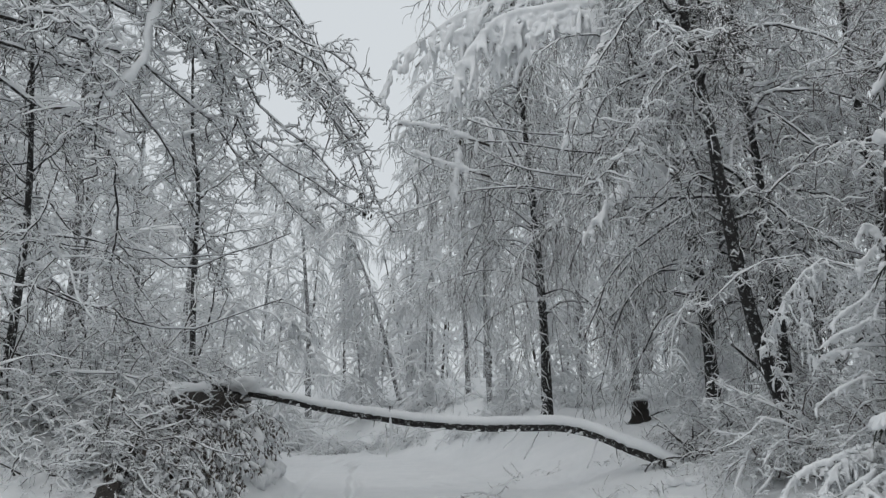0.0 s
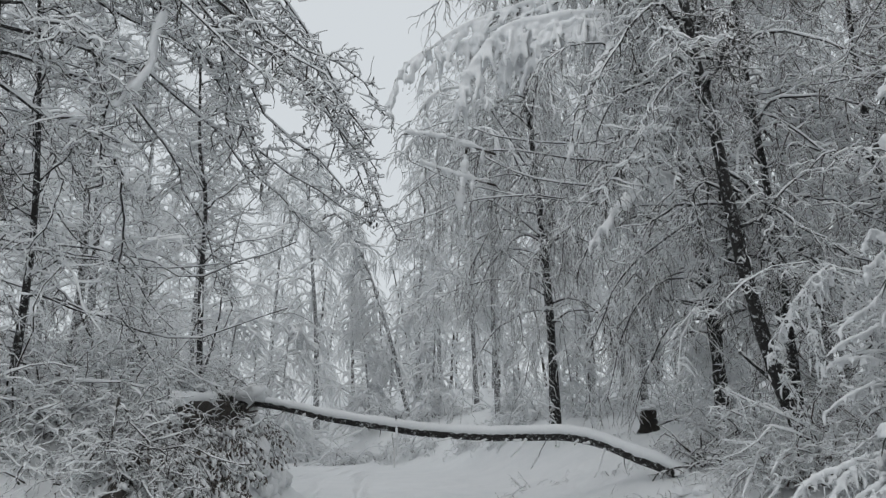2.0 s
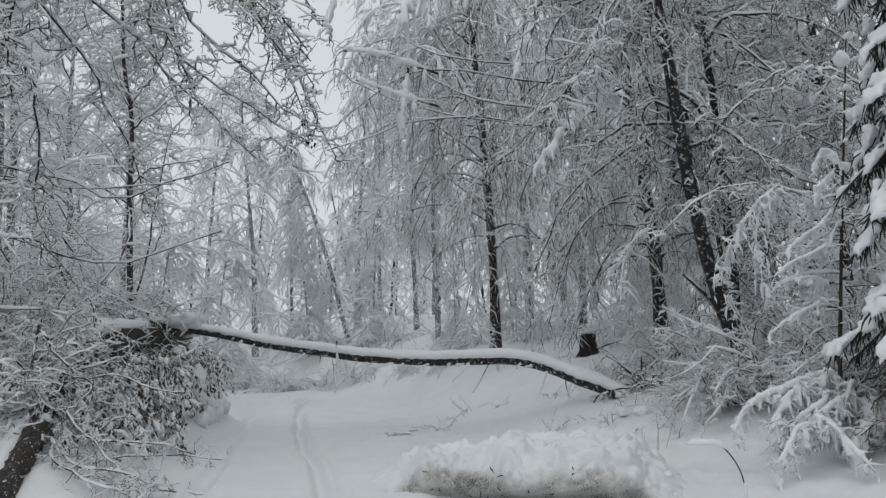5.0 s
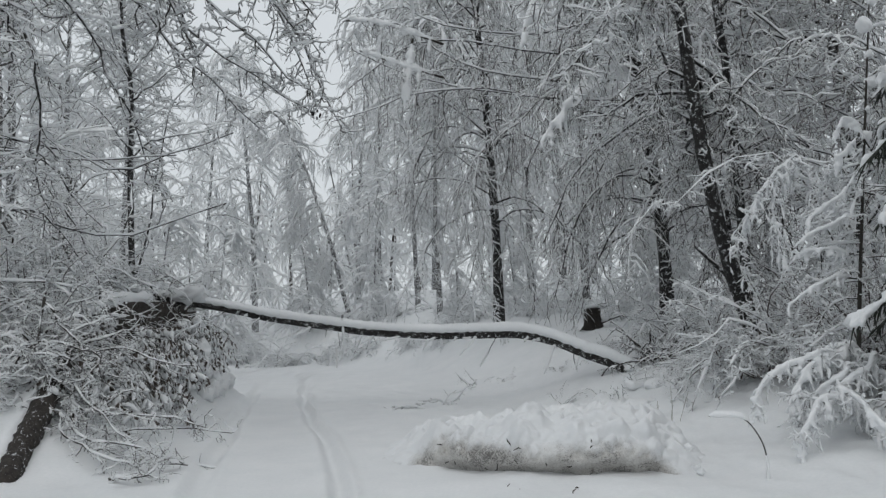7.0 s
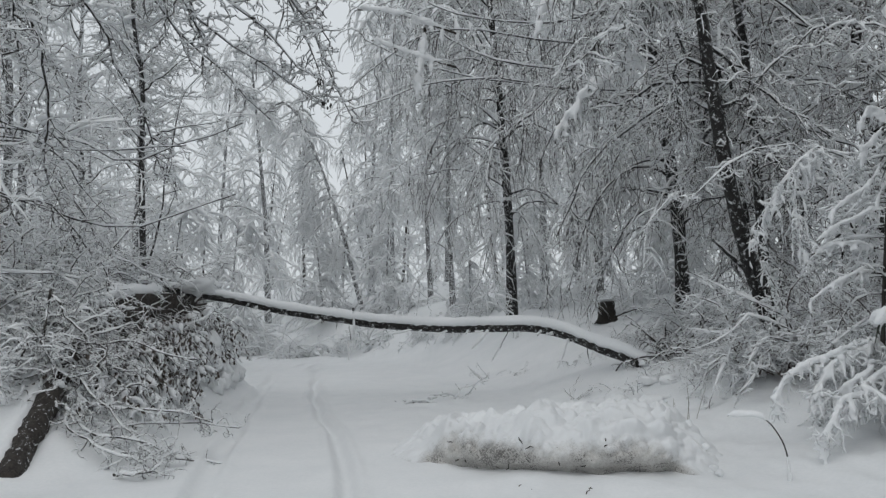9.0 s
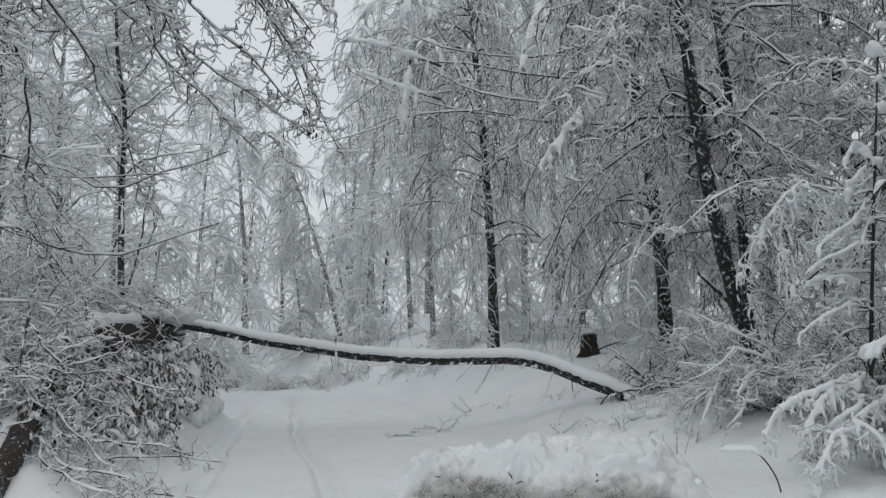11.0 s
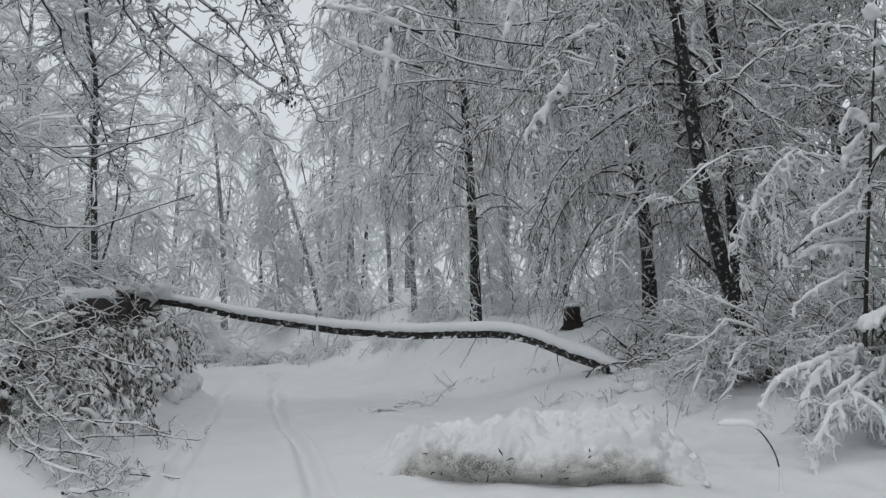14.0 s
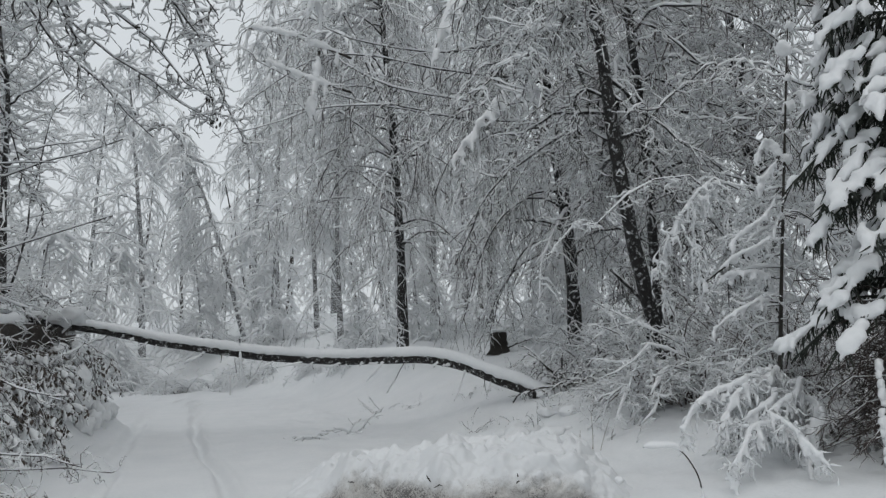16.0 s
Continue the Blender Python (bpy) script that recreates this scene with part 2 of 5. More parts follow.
class Strands:
    """Gathers twigs and the snow on them, and makes one mesh of each."""

    def __init__(self):
        self.wood, self.snow = [], []

    def add(self, p, r0, r1, snow, rng, k=3, ks=3, lump=0.65):
        n, m = p.shape[:2]
        s = np.linspace(0, 1, m)[None]
        r = np.asarray(r0).reshape(-1, 1) * (1 - s) + np.asarray(r1).reshape(-1, 1) * s
        r = np.broadcast_to(r, (n, m))
        self.wood.append(tubes(p, r, k))
        w = np.broadcast_to(np.asarray(snow, dtype=float).reshape(-1, 1), (n, m)) * 0.80 * (1 - 0.25 * s) + r * 0.3
        keep = np.broadcast_to(np.asarray(snow, dtype=float).reshape(-1), (n,)) > 0.002
        if keep.any():
            self.snow.append(snow_ridges(p[keep], r[keep], w[keep], rng, ks, lump))

    def build(self, parent, wood="twigs", snow="twig_snow", mat=None, snow_label="fresh white snow clinging to the twigs"):
        for name, sets, m, label in ((wood, self.wood, mat or TWIG, ""), (snow, self.snow, TWIG_SNOW, snow_label)):
            if not sets:
                continue
            at, vs, qs = 0, [], []
            for v, q in sets:
                vs.append(v)
                qs.append(q + at)
                at += len(v)
            tagged(mesh_object(name, np.vstack(vs), np.vstack(qs), m, parent, label), kind="stuff")


def trunk_part(parent, pts, r0, r1, rng, name="trunk", sides=12, count=26, flare=0.35, mat=None):
    p = spline(pts, count)[None]
    s = np.linspace(0, 1, count)[None]
    r = r0 * (1 - s) + r1 * s
    r = r * (1 + flare * np.exp(-s * 16)) * (1 + rng.normal(0, 0.035, (1, count)))
    v, q = tubes(p, r, sides)
    v = v + rng.normal(0, r0 * 0.035, v.shape)
    mesh_object(name, v, q, mat or BARK, parent)
    return p[0]


def at_share(line, u):
    f = np.clip(u, 0, 1) * (len(line) - 1)
    i = np.clip(f.astype(int), 0, len(line) - 2)
    w = (f - i)[:, None]
    return line[i] * (1 - w) + line[i + 1] * w


def clothe(st, limbs, rng, snow, n2, n3, len2, len3, droop2, droop3, thick=(0.022, 0.006), fine=1.0, lo=0.12, segs2=5, segs3=2, heavy=None, lift=0.0, k1=4, ks1=6, owner=None, kink=1.0):
    """Puts branches and twigs on limbs (N, M, 3)."""
    n = len(limbs)
    heavy = np.ones(n) if heavy is None else heavy
    if owner is None:
        st.add(limbs, thick[0], thick[1], snow * 1.5 * heavy, rng, k1, ks1)
    else:
        m = limbs.shape[1]
        for one, hv in zip(limbs, heavy):
            r = np.linspace(thick[0], thick[1], m)[None]
            limb = mesh_object("limb", *tubes(one[None], r, 5), BARK, owner)
            w = np.linspace(1, 0.6, m)[None] * snow * 1.05 * hv + r * 0.35
            mesh_object("limb_snow", *snow_ridges(one[None], r, w, rng, 6, 0.4), TWIG_SNOW, limb)
    a, w, own, u = side_shoots(limbs, n2, rng, lo, 1.0, 0.6, lift)
    l2 = len2 * (0.5 + rng.random(len(a))) * (1.15 - 0.6 * u)
    br = grow(a, w, l2, segs2, droop2 * (0.6 + 0.8 * rng.random(len(a))), 0.34 * kink, rng)
    st.add(br, thick[1] * 1.1 * fine, thick[1] * 0.45 * fine, snow * heavy[own], rng, 3, 4 if k1 > 3 else 3)
    a, w, own2, u = side_shoots(br, n3, rng, 0.1, 1.0, 0.5, lift)
    l3 = len3 * (0.35 + 1.15 * rng.random(len(a)) ** 1.5) * (1.2 - 0.5 * u)
    tw = grow(a, w, l3, segs3, droop3 * (0.5 + rng.random(len(a))), 0.42 * kink, rng)
    st.add(tw, thick[1] * 0.55 * fine, thick[1] * 0.3 * fine, snow * 0.62 * heavy[own][own2], rng, 3, 4 if kink > 1 else 3)
    return br, tw


def hanging_lobes(parent, lines, per, rng, size=1.5, thick=0.062, voxel=0.04, rope=0.9, lo=0.4, cushions=0, fall=0.0):
    """Snow on laden limbs: a rope along the limb, fingers that hang from it, and rounded cushions on its back."""
    for one in lines:
        one = np.asarray(one, dtype=float)
        a, w, _, u = side_shoots(one[None], per, rng, lo, 1.0, 0.5)
        w[:, 2] = 0.15 * rng.random(len(w)) - fall * (0.5 + rng.random(len(w)))
        n, m = len(a), 10
        f = grow(a, w, size * (0.35 + 0.75 * rng.random(n)), m - 1, 3.2, 0.16, rng)
        taper = np.interp(np.linspace(0, 1, m), [0, 0.2, 0.6, 0.85, 1], [0.5, 1.0, 0.95, 0.8, 0.22])[None]
        r = thick * taper * (0.6 + 0.7 * rng.random((n, 1))) * (0.5 + 1.0 * rng.random((n, m)))
        r[:, 0] = 0.004
        line = spline(at_share(one, np.linspace(lo * 0.6, 1, 8)), 22)[None]
        girth = np.interp(np.linspace(0, 1, 22), [0, 0.3, 0.8, 1], [0.45, 1.0, 0.85, 0.5])[None] * thick * rope * (0.7 + 0.6 * rng.random((1, 22)))
        girth[0, 0] = girth[0, -1] = 0.004
        sets = [tubes(f, r, 6), tubes(line + np.array([0, 0, 0.45 * thick * rope]), girth, 7)]
        if cushions:
            c = at_share(one, lo + (0.95 - lo) * rng.random(cushions)) + np.array([0, 0, 0.7 * thick * rope])
            sets.append(snow_pads(c, thick * rope * (0.9 + 0.7 * rng.random(cushions)), rng, 0.8))
        fuse("snow_lobe", sets, voxel, TWIG_SNOW, parent, "heavy hanging lobes of snow", 1)


def snowy_tree(name, label, trunk, r0, r1, seed, limbs=26, low=0.3, reach=3.2, rise=0.7, sag=2.2, n2=12, n3=6,
               len2=0.9, len3=0.4, snow=0.022, lean=None, droop2=1.5, droop3=1.1, category="tree", group="snowy trees",
               fine=1.3, extra=None, top=0.55, split=True, far=False, dense=1.6, heavy_extra=1.2, bendy=0.03, lobes=0, laden=None, twig=None, kink=1.0):
    """A bare broad-leaved tree whose limbs sag under snow. trunk: points from foot to top, in the world."""
    rng = np.random.default_rng(seed)
    foot = np.array(trunk[0], dtype=float)
    ob = thing(name, label, category, group, foot)
    # far stems get the bark whose colour is lightened for haze
    line = trunk_part(ob, np.array(trunk) - foot, r0, r1, rng, mat=HAZED_BARK if far else BARK)
    st = Strands()
    u = low + (1 - low) * (np.arange(limbs) + rng.random(limbs)) / limbs
    a = at_share(line, u)
    az = rng.random(limbs) * 2 * math.pi + np.arange(limbs) * 2.4
    way = np.stack([np.cos(az), np.sin(az), rise * (0.6 + 0.8 * rng.random(limbs)) + 0.4 * u], 1)
    if lean is not None:
        way += np.array(lean)
    length = reach * (0.65 + 0.6 * rng.random(limbs)) * (1.1 - top * u)
    lm = grow(a, way, length, 11, sag * (0.7 + 0.6 * rng.random(limbs)), 0.27 if kink > 1 else 0.15, rng)
    heavy = np.exp(rng.normal(0, 0.35, limbs))
    clothe(st, lm, rng, snow, n2, n3, len2, len3, droop2, droop3, (min(0.035, r0 * 0.25), 0.008), fine, heavy=heavy, owner=ob if split else None, k1=3 if far else 4, ks1=3 if far else 6, segs2=3 if far else 6, segs3=1 if far else 3, kink=kink)
    if extra is not None:
        gl = []
        for g in extra:
            g = np.array(g, dtype=float) - foot
            g[0] = line[np.argmin(np.abs(line[:, 2] - g[0, 2]))]
            gl.append(spline(g, 13))
        gl = np.array(gl)
        gl[:, 1:] += np.cumsum(rng.normal(0, bendy, gl[:, 1:].shape), axis=1)
        clothe(st, gl, rng, snow, int(n2 * dense), n3, len2, len3, droop2, droop3, (0.03, 0.009), fine, heavy=np.ones(len(gl)) * np.array(heavy_extra), owner=ob, segs2=6, segs3=3, kink=kink)
    if lobes:
        hanging_lobes(ob, gl, lobes, rng)
    if laden is not None:
        for g, per, size, thick, rope in laden:
            g = spline(np.array(g, dtype=float) - foot, 13)
            hanging_lobes(ob, [g], per, rng, size, thick, 0.046, rope, 0.12, 5, 1.6)
            st.add(g[None], 0.03, 0.012, 0.0, rng, 5)
    st.build(ob, "crown", "crown_snow", twig, snow_label="fresh snow lying on limbs and twigs")
    return ob


# ---------------------------------------------------------------- ground
def smooth(x):
    x = np.clip(x, 0, 1)
    return x * x * (3 - 2 * x)


def road_edge(y):
    """x of the road's right-hand foot of the bank."""
    return np.interp(y, [0, 7, 10, 14, 20, 25, 32, 45, 70], [2.2, 1.8, 1.5, 1.0, -0.5, -1.6, -4.0, -12, -34])


def bank_edge(y):
    """x of the top edge of the bank beside the road."""
    return np.interp(y, [3, 7.6, 8.8, 9.9, 12.4, 17.0, 18.5, 23, 30, 45, 70], [-3.4, -4.38, -4.67, -4.93, -5.42, -5.6, -6.4, -10, -16, -28, -52])


def bank_top(y):
    return np.interp(y, [5, 7.4, 7.8, 8.8, 9.9, 12.4, 16, 24, 40], [0.0, 0.0, 0.14, 0.60, 1.08, 1.93, 2.0, 2.4, 3.2])


def ground_height(x, y):
    x = np.asarray(x, dtype=float)
    y = np.asarray(y, dtype=float)
    amp = np.interp(y, [5, 7, 14, 21, 26, 60], [0.35, 0.5, 1.08, 1.02, 1.38, 2.4])
    z = -0.012 * np.clip(y - 8, 0, 30)
    d = x - road_edge(y)
    z = z + (amp + 0.012 * np.clip(y - 8, 0, 30)) * smooth(d / 4.0) + 0.10 * np.clip(d - 4, 0, 12) * smooth((y - 3) / 6)
    e = bank_edge(y) - x
    top = bank_top(y) + 0.012 * np.clip(y - 8, 0, 30)
    drift = np.interp(y, [8, 10, 12, 18], [0.62, 0.60, 0.46, 0.40])
    z = z + (1 - drift) * top * smooth((e + 0.12) / 0.2) + 0.16 * np.clip(e - 0.2, 0, 14) * smooth((y - 4) / 6) + drift * top * smooth((e + 1.45) / 1.35)
    # two wheel tracks
    for ys, xs, deep, half in (([0, 7.05, 7.8, 9.3, 11.1, 13.7, 16.7, 26, 34], [-0.3, -0.99, -1.12, -1.40, -1.81, -2.49, -3.10, -4.79, -8.6], 0.10, 0.075),
                               ([0, 7.2, 7.9, 11.3, 14.9, 22.8, 32], [-1.3, -2.32, -2.49, -3.18, -3.89, -5.36, -8.9], 0.07, 0.12)):
        c = np.interp(y, ys, xs) + 0.035 * np.sin(y * 1.9) * smooth((y - 8) / 4)
        near = smooth((36 - y) / 8)
        g = np.abs(x - c)
        z = z - near * deep * np.exp(-(g / half) ** 4) + near * 0.4 * deep * np.exp(-((g - half - 0.055) / 0.05) ** 2)
    return z


def ground_at(x, y):
    return float(ground_height(np.array([x]), np.array([y]))[0])


def axis_steps(lo, hi, step, far):
    """Fine even steps from lo to hi, then growing ones out to far on both sides."""
    mid = list(np.arange(lo, hi + step / 2, step))
    out, s, a = [], step, hi
    while a < far:
        s *= 1.16
        a += s
        out.append(a)
    low, s, a = [], step, lo
    while a > -far:
        s *= 1.16
        a -= s
        low.append(a)
    return np.array(low[::-1] + mid + out)


def build_ground():
    xs = axis_steps(-7.0, 4.5, 0.042, 600)
    ys = axis_steps(4.5, 18.5, 0.11, 900)
    gx, gy = np.meshgrid(xs, ys)
    gz = ground_height(gx, gy)
    flat = np.array([noise.fractal(Vector((x * 0.9, y * 0.9, 3.1)), 1.0, 2.0, 4) for x, y in zip(gx.ravel(), gy.ravel())]).reshape(gx.shape)
    rough = np.array([noise.noise(Vector((x * 6.5, y * 6.5, 9.3))) for x, y in zip(gx.ravel(), gy.ravel())]).reshape(gx.shape)
    off = np.minimum(np.abs(gx - np.interp(gy, [0, 7, 13, 22, 32], [-1.0, -1.65, -2.8, -4.8, -8.5])) / 2.2, 1)
    bank = smooth((gx - road_edge(gy)) / 1.5)
    gz = gz + flat * (0.012 + 0.05 * off) + rough * (0.004 + 0.008 * off + 0.02 * bank)
    v = np.stack([gx, gy, gz], -1).reshape(-1, 3)
    nx, ny = len(xs), len(ys)
    i = (np.arange(ny - 1)[:, None] * nx + np.arange(nx - 1)[None]).ravel()
    q = np.stack([i, i + 1, i + nx + 1, i + nx], 1)
    ob = mesh_object("ground", v, q, SNOW)
    tagged(ob, "deep untrodden snow over a lane with two wheel tracks", "ground", kind="structure")


build_ground()


# ---------------------------------------------------------------- the fallen tree across the lane
def fallen_tree():
    rng = np.random.default_rng(5)
    foot = np.array([3.25, 13.75, 0.45])
    ob = thing("fallen_tree", "fallen snow-capped tree lying across the lane, propped on the bank", "tree", "", foot)
    pts = np.array([(3.35, 13.75, 0.36), (3.07, 13.95, 0.5), (2.77, 14.18, 0.65), (2.44, 14.37, 0.76), (2.16, 14.54, 0.89), (1.82, 14.73, 1.03), (1.31, 14.93, 1.14), (0.55, 15.03, 1.16), (-0.3, 15.14, 1.16),
                    (-1.47, 15.29, 1.25), (-2.31, 15.4, 1.37), (-3.46, 15.54, 1.56), (-4.34, 15.65, 1.76), (-5.6, 15.4, 2.02), (-7.2, 14.9, 2.35), (-9.5, 14.2, 2.9)]) - foot + np.array([0, 0, 0.02])
    line = trunk_part(ob, pts, 0.084, 0.04, rng, count=60, flare=0.25)
    # the cap of snow along its back, ragged along its lower edges
    m = 170
    p = spline(line[1:46], m)[None]
    wave = np.array([1 + 0.16 * noise.noise(Vector((i * 0.11, 2.2, 0))) + 0.05 * noise.noise(Vector((i * 0.53, 7.1, 0))) for i in range(m)])[None]
    r = np.linspace(0.125, 0.07, m)[None]
    v, q = snow_ridges(p + np.array([0, 0, 0.05]), r, 0.125 * wave * (1 - 0.35 * np.linspace(0, 1, m)), rng, 6, 0.05)
    v = v.reshape(1, m, 6, 3)
    v[:, :, :2, 2] += 0.004 - 0.022 * rng.random((1, m, 2)) ** 2
    v += rng.normal(0, 0.004, v.shape)
    v[:, [0, -1]] = v[:, [0, -1]].mean(2, keepdims=True)
    mesh_object("snow_cap", v.reshape(-1, 3), q, SNOW, ob, "thick even ridge of fresh snow")
    # a mound of snow on the stem where it meets the bank, and an upright broken branch
    mesh_object("snow_mound", *snow_pads([np.array((-5.05, 15.55, 2.12)) - foot], [0.24], rng, 0.8, (1.3, 1, 1), 3), SNOW, ob, "rounded mound of snow")
    for c, size in (((3.28, 13.52, 0.44), 0.15), ((3.06, 13.7, 0.58), 0.10), ((3.5, 13.4, 0.40), 0.13), ((2.95, 13.35, 0.30), 0.12), ((3.55, 13.95, 0.62), 0.12)):
        mesh_object("snow_clod", *snow_pads([np.array(c) - foot], [size], rng, 0.75, (1.25, 1, 1), 3), SNOW, ob, "lump of snow at the trunk's foot")
    rod = spline(np.array([(-2.06, 15.3, 0.86), (-2.05, 15.28, 1.15), (-2.06, 15.3, 1.42), (-2.07, 15.32, 1.62)]) - foot, 12)[None]
    stub = mesh_object("broken_branch", *tubes(rod, np.linspace(0.014, 0.022, 12)[None], 6), BARK, ob, "upright broken branch")
    mesh_object("branch_snow", *tubes(rod[:, :11] + np.array([0, -0.014, 0]), np.full((1, 11), 0.022) * (0.7 + 0.6 * rng.random((1, 11))), 5), TWIG_SNOW, stub)
    # short broken side shoots, all swept the same way below the stem
    a, w, _, u = side_shoots(line[None, 4:46], 40, rng, 0.02, 0.95, 0.1)
    w = rng.normal(0, 0.28, w.shape) + np.array([-0.75, -0.35, -0.75])
    sh = grow(a, w, 0.12 + 0.62 * rng.random(len(a)) ** 2, 5, 0.3, 0.16, rng)
    for one in sh:
        r = np.linspace(0.012, 0.005, 6)[None]
        shoot = mesh_object("side_shoot", *tubes(one[None], r, 4), TWIG, ob)
        mesh_object("shoot_snow", *snow_ridges(one[None], r, np.full((1, 6), 0.03), rng, 4), TWIG_SNOW, shoot)
    # the crown, spread over the bank
    st = Strands()
    n = 34
    u = 0.70 + 0.30 * (np.arange(n) + rng.random(n)) / n
    a = at_share(line, u)
    az = rng.random(n) * 2 * math.pi
    w = np.stack([np.cos(az) - 0.7, np.sin(az) - 0.35, 0.55 + 0.7 * rng.random(n)], 1)
    lm = grow(a, w, 1.2 + 1.9 * rng.random(n), 9, 1.5 + 0.8 * rng.random(n), 0.25, rng)
    clothe(st, lm, rng, 0.018, 13, 6, 0.85, 0.38, 0.9, 0.5, (0.022, 0.009), 1.0)
    # branches that hang over the edge of the bank towards the lane
    ends = [((-5.8, 14.6, 2.0), (-5.2, 11.2, 1.35), (-4.3, 9.8, 0.75)), ((-6.2, 14.6, 2.2), (-5.4, 10.6, 1.5), (-4.5, 9.2, 0.9)),
            ((-6.8, 14.6, 2.3), (-6.2, 11.2, 2.1), (-5.2, 9.8, 1.5)), ((-7.0, 14.6, 2.3), (-7.2, 11.4, 2.3), (-6.2, 9.6, 1.9)), ((-4.4, 15.5, 1.75), (-4.5, 14.6, 1.6), (-4.7, 13.9, 1.2))]
    gl = np.array([spline(np.array(e) - foot, 10) for e in ends])
    gl[:, 1:] += np.cumsum(rng.normal(0, 0.035, gl[:, 1:].shape), axis=1)
    clothe(st, gl, rng, 0.013, 12, 4, 0.6, 0.28, 0.5, 0.3, (0.02, 0.008), 1.0, lo=0.3)
    st.build(ob, "crown", "crown_snow", snow_label="thin snow on a dark tangle of twigs")


fallen_tree()


# ---------------------------------------------------------------- bank beside the lane
def bank_log():
    """A dark trunk lying up the edge of the bank, its side bare of snow."""
    rng = np.random.default_rng(9)
    foot = np.array([-4.34, 7.72, 0.0])
    ob = thing("leaning_log", "dark rough log lying up the bank's edge, snow banked behind", "log", "", foot)
    pts = np.array([(-4.28, 7.70, -0.02), (-4.36, 7.9, 0.10), (-4.58, 8.8, 0.49), (-4.86, 9.9, 0.93), (-5.1, 11.0, 1.32), (-5.32, 12.2, 1.72)]) - foot
    p = spline(pts, 60)[None]
    r = np.full((1, 60), 0.125) * (1 + rng.normal(0, 0.05, (1, 60)))
    r[0, 0], r[0, 1], r[0, -1] = 0.02, 0.11, 0.02
    v, q = tubes(p, r, 16)
    v = v + rng.normal(0, 0.008, v.shape)
    mesh_object("trunk", v, q, LOG_BARK, ob)
    for i in range(14):
        c = p[0, rng.integers(3, 50)]
        v, f = snow_pads([c + np.array([0.10 + 0.03 * rng.random(), -0.02, rng.normal(-0.05, 0.05)])], [0.02 + 0.035 * rng.random()], rng, 0.6)
        mesh_object("snow_clot", v, f, TWIG_SNOW, ob)
    # the overhung earth below the bank's edge further on
    ys = np.linspace(11.4, 17.0, 90)
    xs = bank_edge(ys)
    top = bank_top(ys) - 0.02
    low = top - np.interp(ys, [11.4, 12.4, 14, 17], [0.5, 1.0, 1.2, 0.8])
    prof = []
    for x, y, t, b in zip(xs, ys, top, low):
        row = []
        for j in range(14):
            u = j / 13
            d = noise.fractal(Vector((y * 3, u * 4, 5.5)), 1.0, 2.0, 4) * 0.07
            row.append((x + 0.14 + 0.12 * (1 - u) + d, y, b + (t - b) * u + 0.5 * d * (1 - u)))
        row += [(x - 0.1, y, t + 0.01), (x - 0.35, y, t - 0.05), (x - 0.3, y, b)]
        prof.append(row)
    v = np.array(prof)
    m, k = v.shape[:2]
    e = thing("wall_bank", "overhung dark brown earth of the bank", "bank", kind="structure")
    mesh_object("earth_face", v.reshape(-1, 3), ring_faces(1, m, k), STONE, e, "bare dark earth and roots")
    # the lip of snow that overhangs the earth
    ys = np.linspace(11.6, 14.6, 40)
    lip = np.stack([bank_edge(ys) + 0.06 + 0.05 * np.sin(ys * 5.1), ys, bank_top(ys) + 0.03 + 0.02 * np.sin(ys * 3.3)], 1)[None]
    r = 0.11 * (1 + 0.25 * np.sin(ys * 7.7))[None] * np.interp(ys, [11.6, 11.9, 14.2, 14.6], [0.1, 1, 1, 0.1])[None]
    mesh_object("snow_lip", *tubes(lip, r, 10), SNOW, e, "overhanging lip of snow")


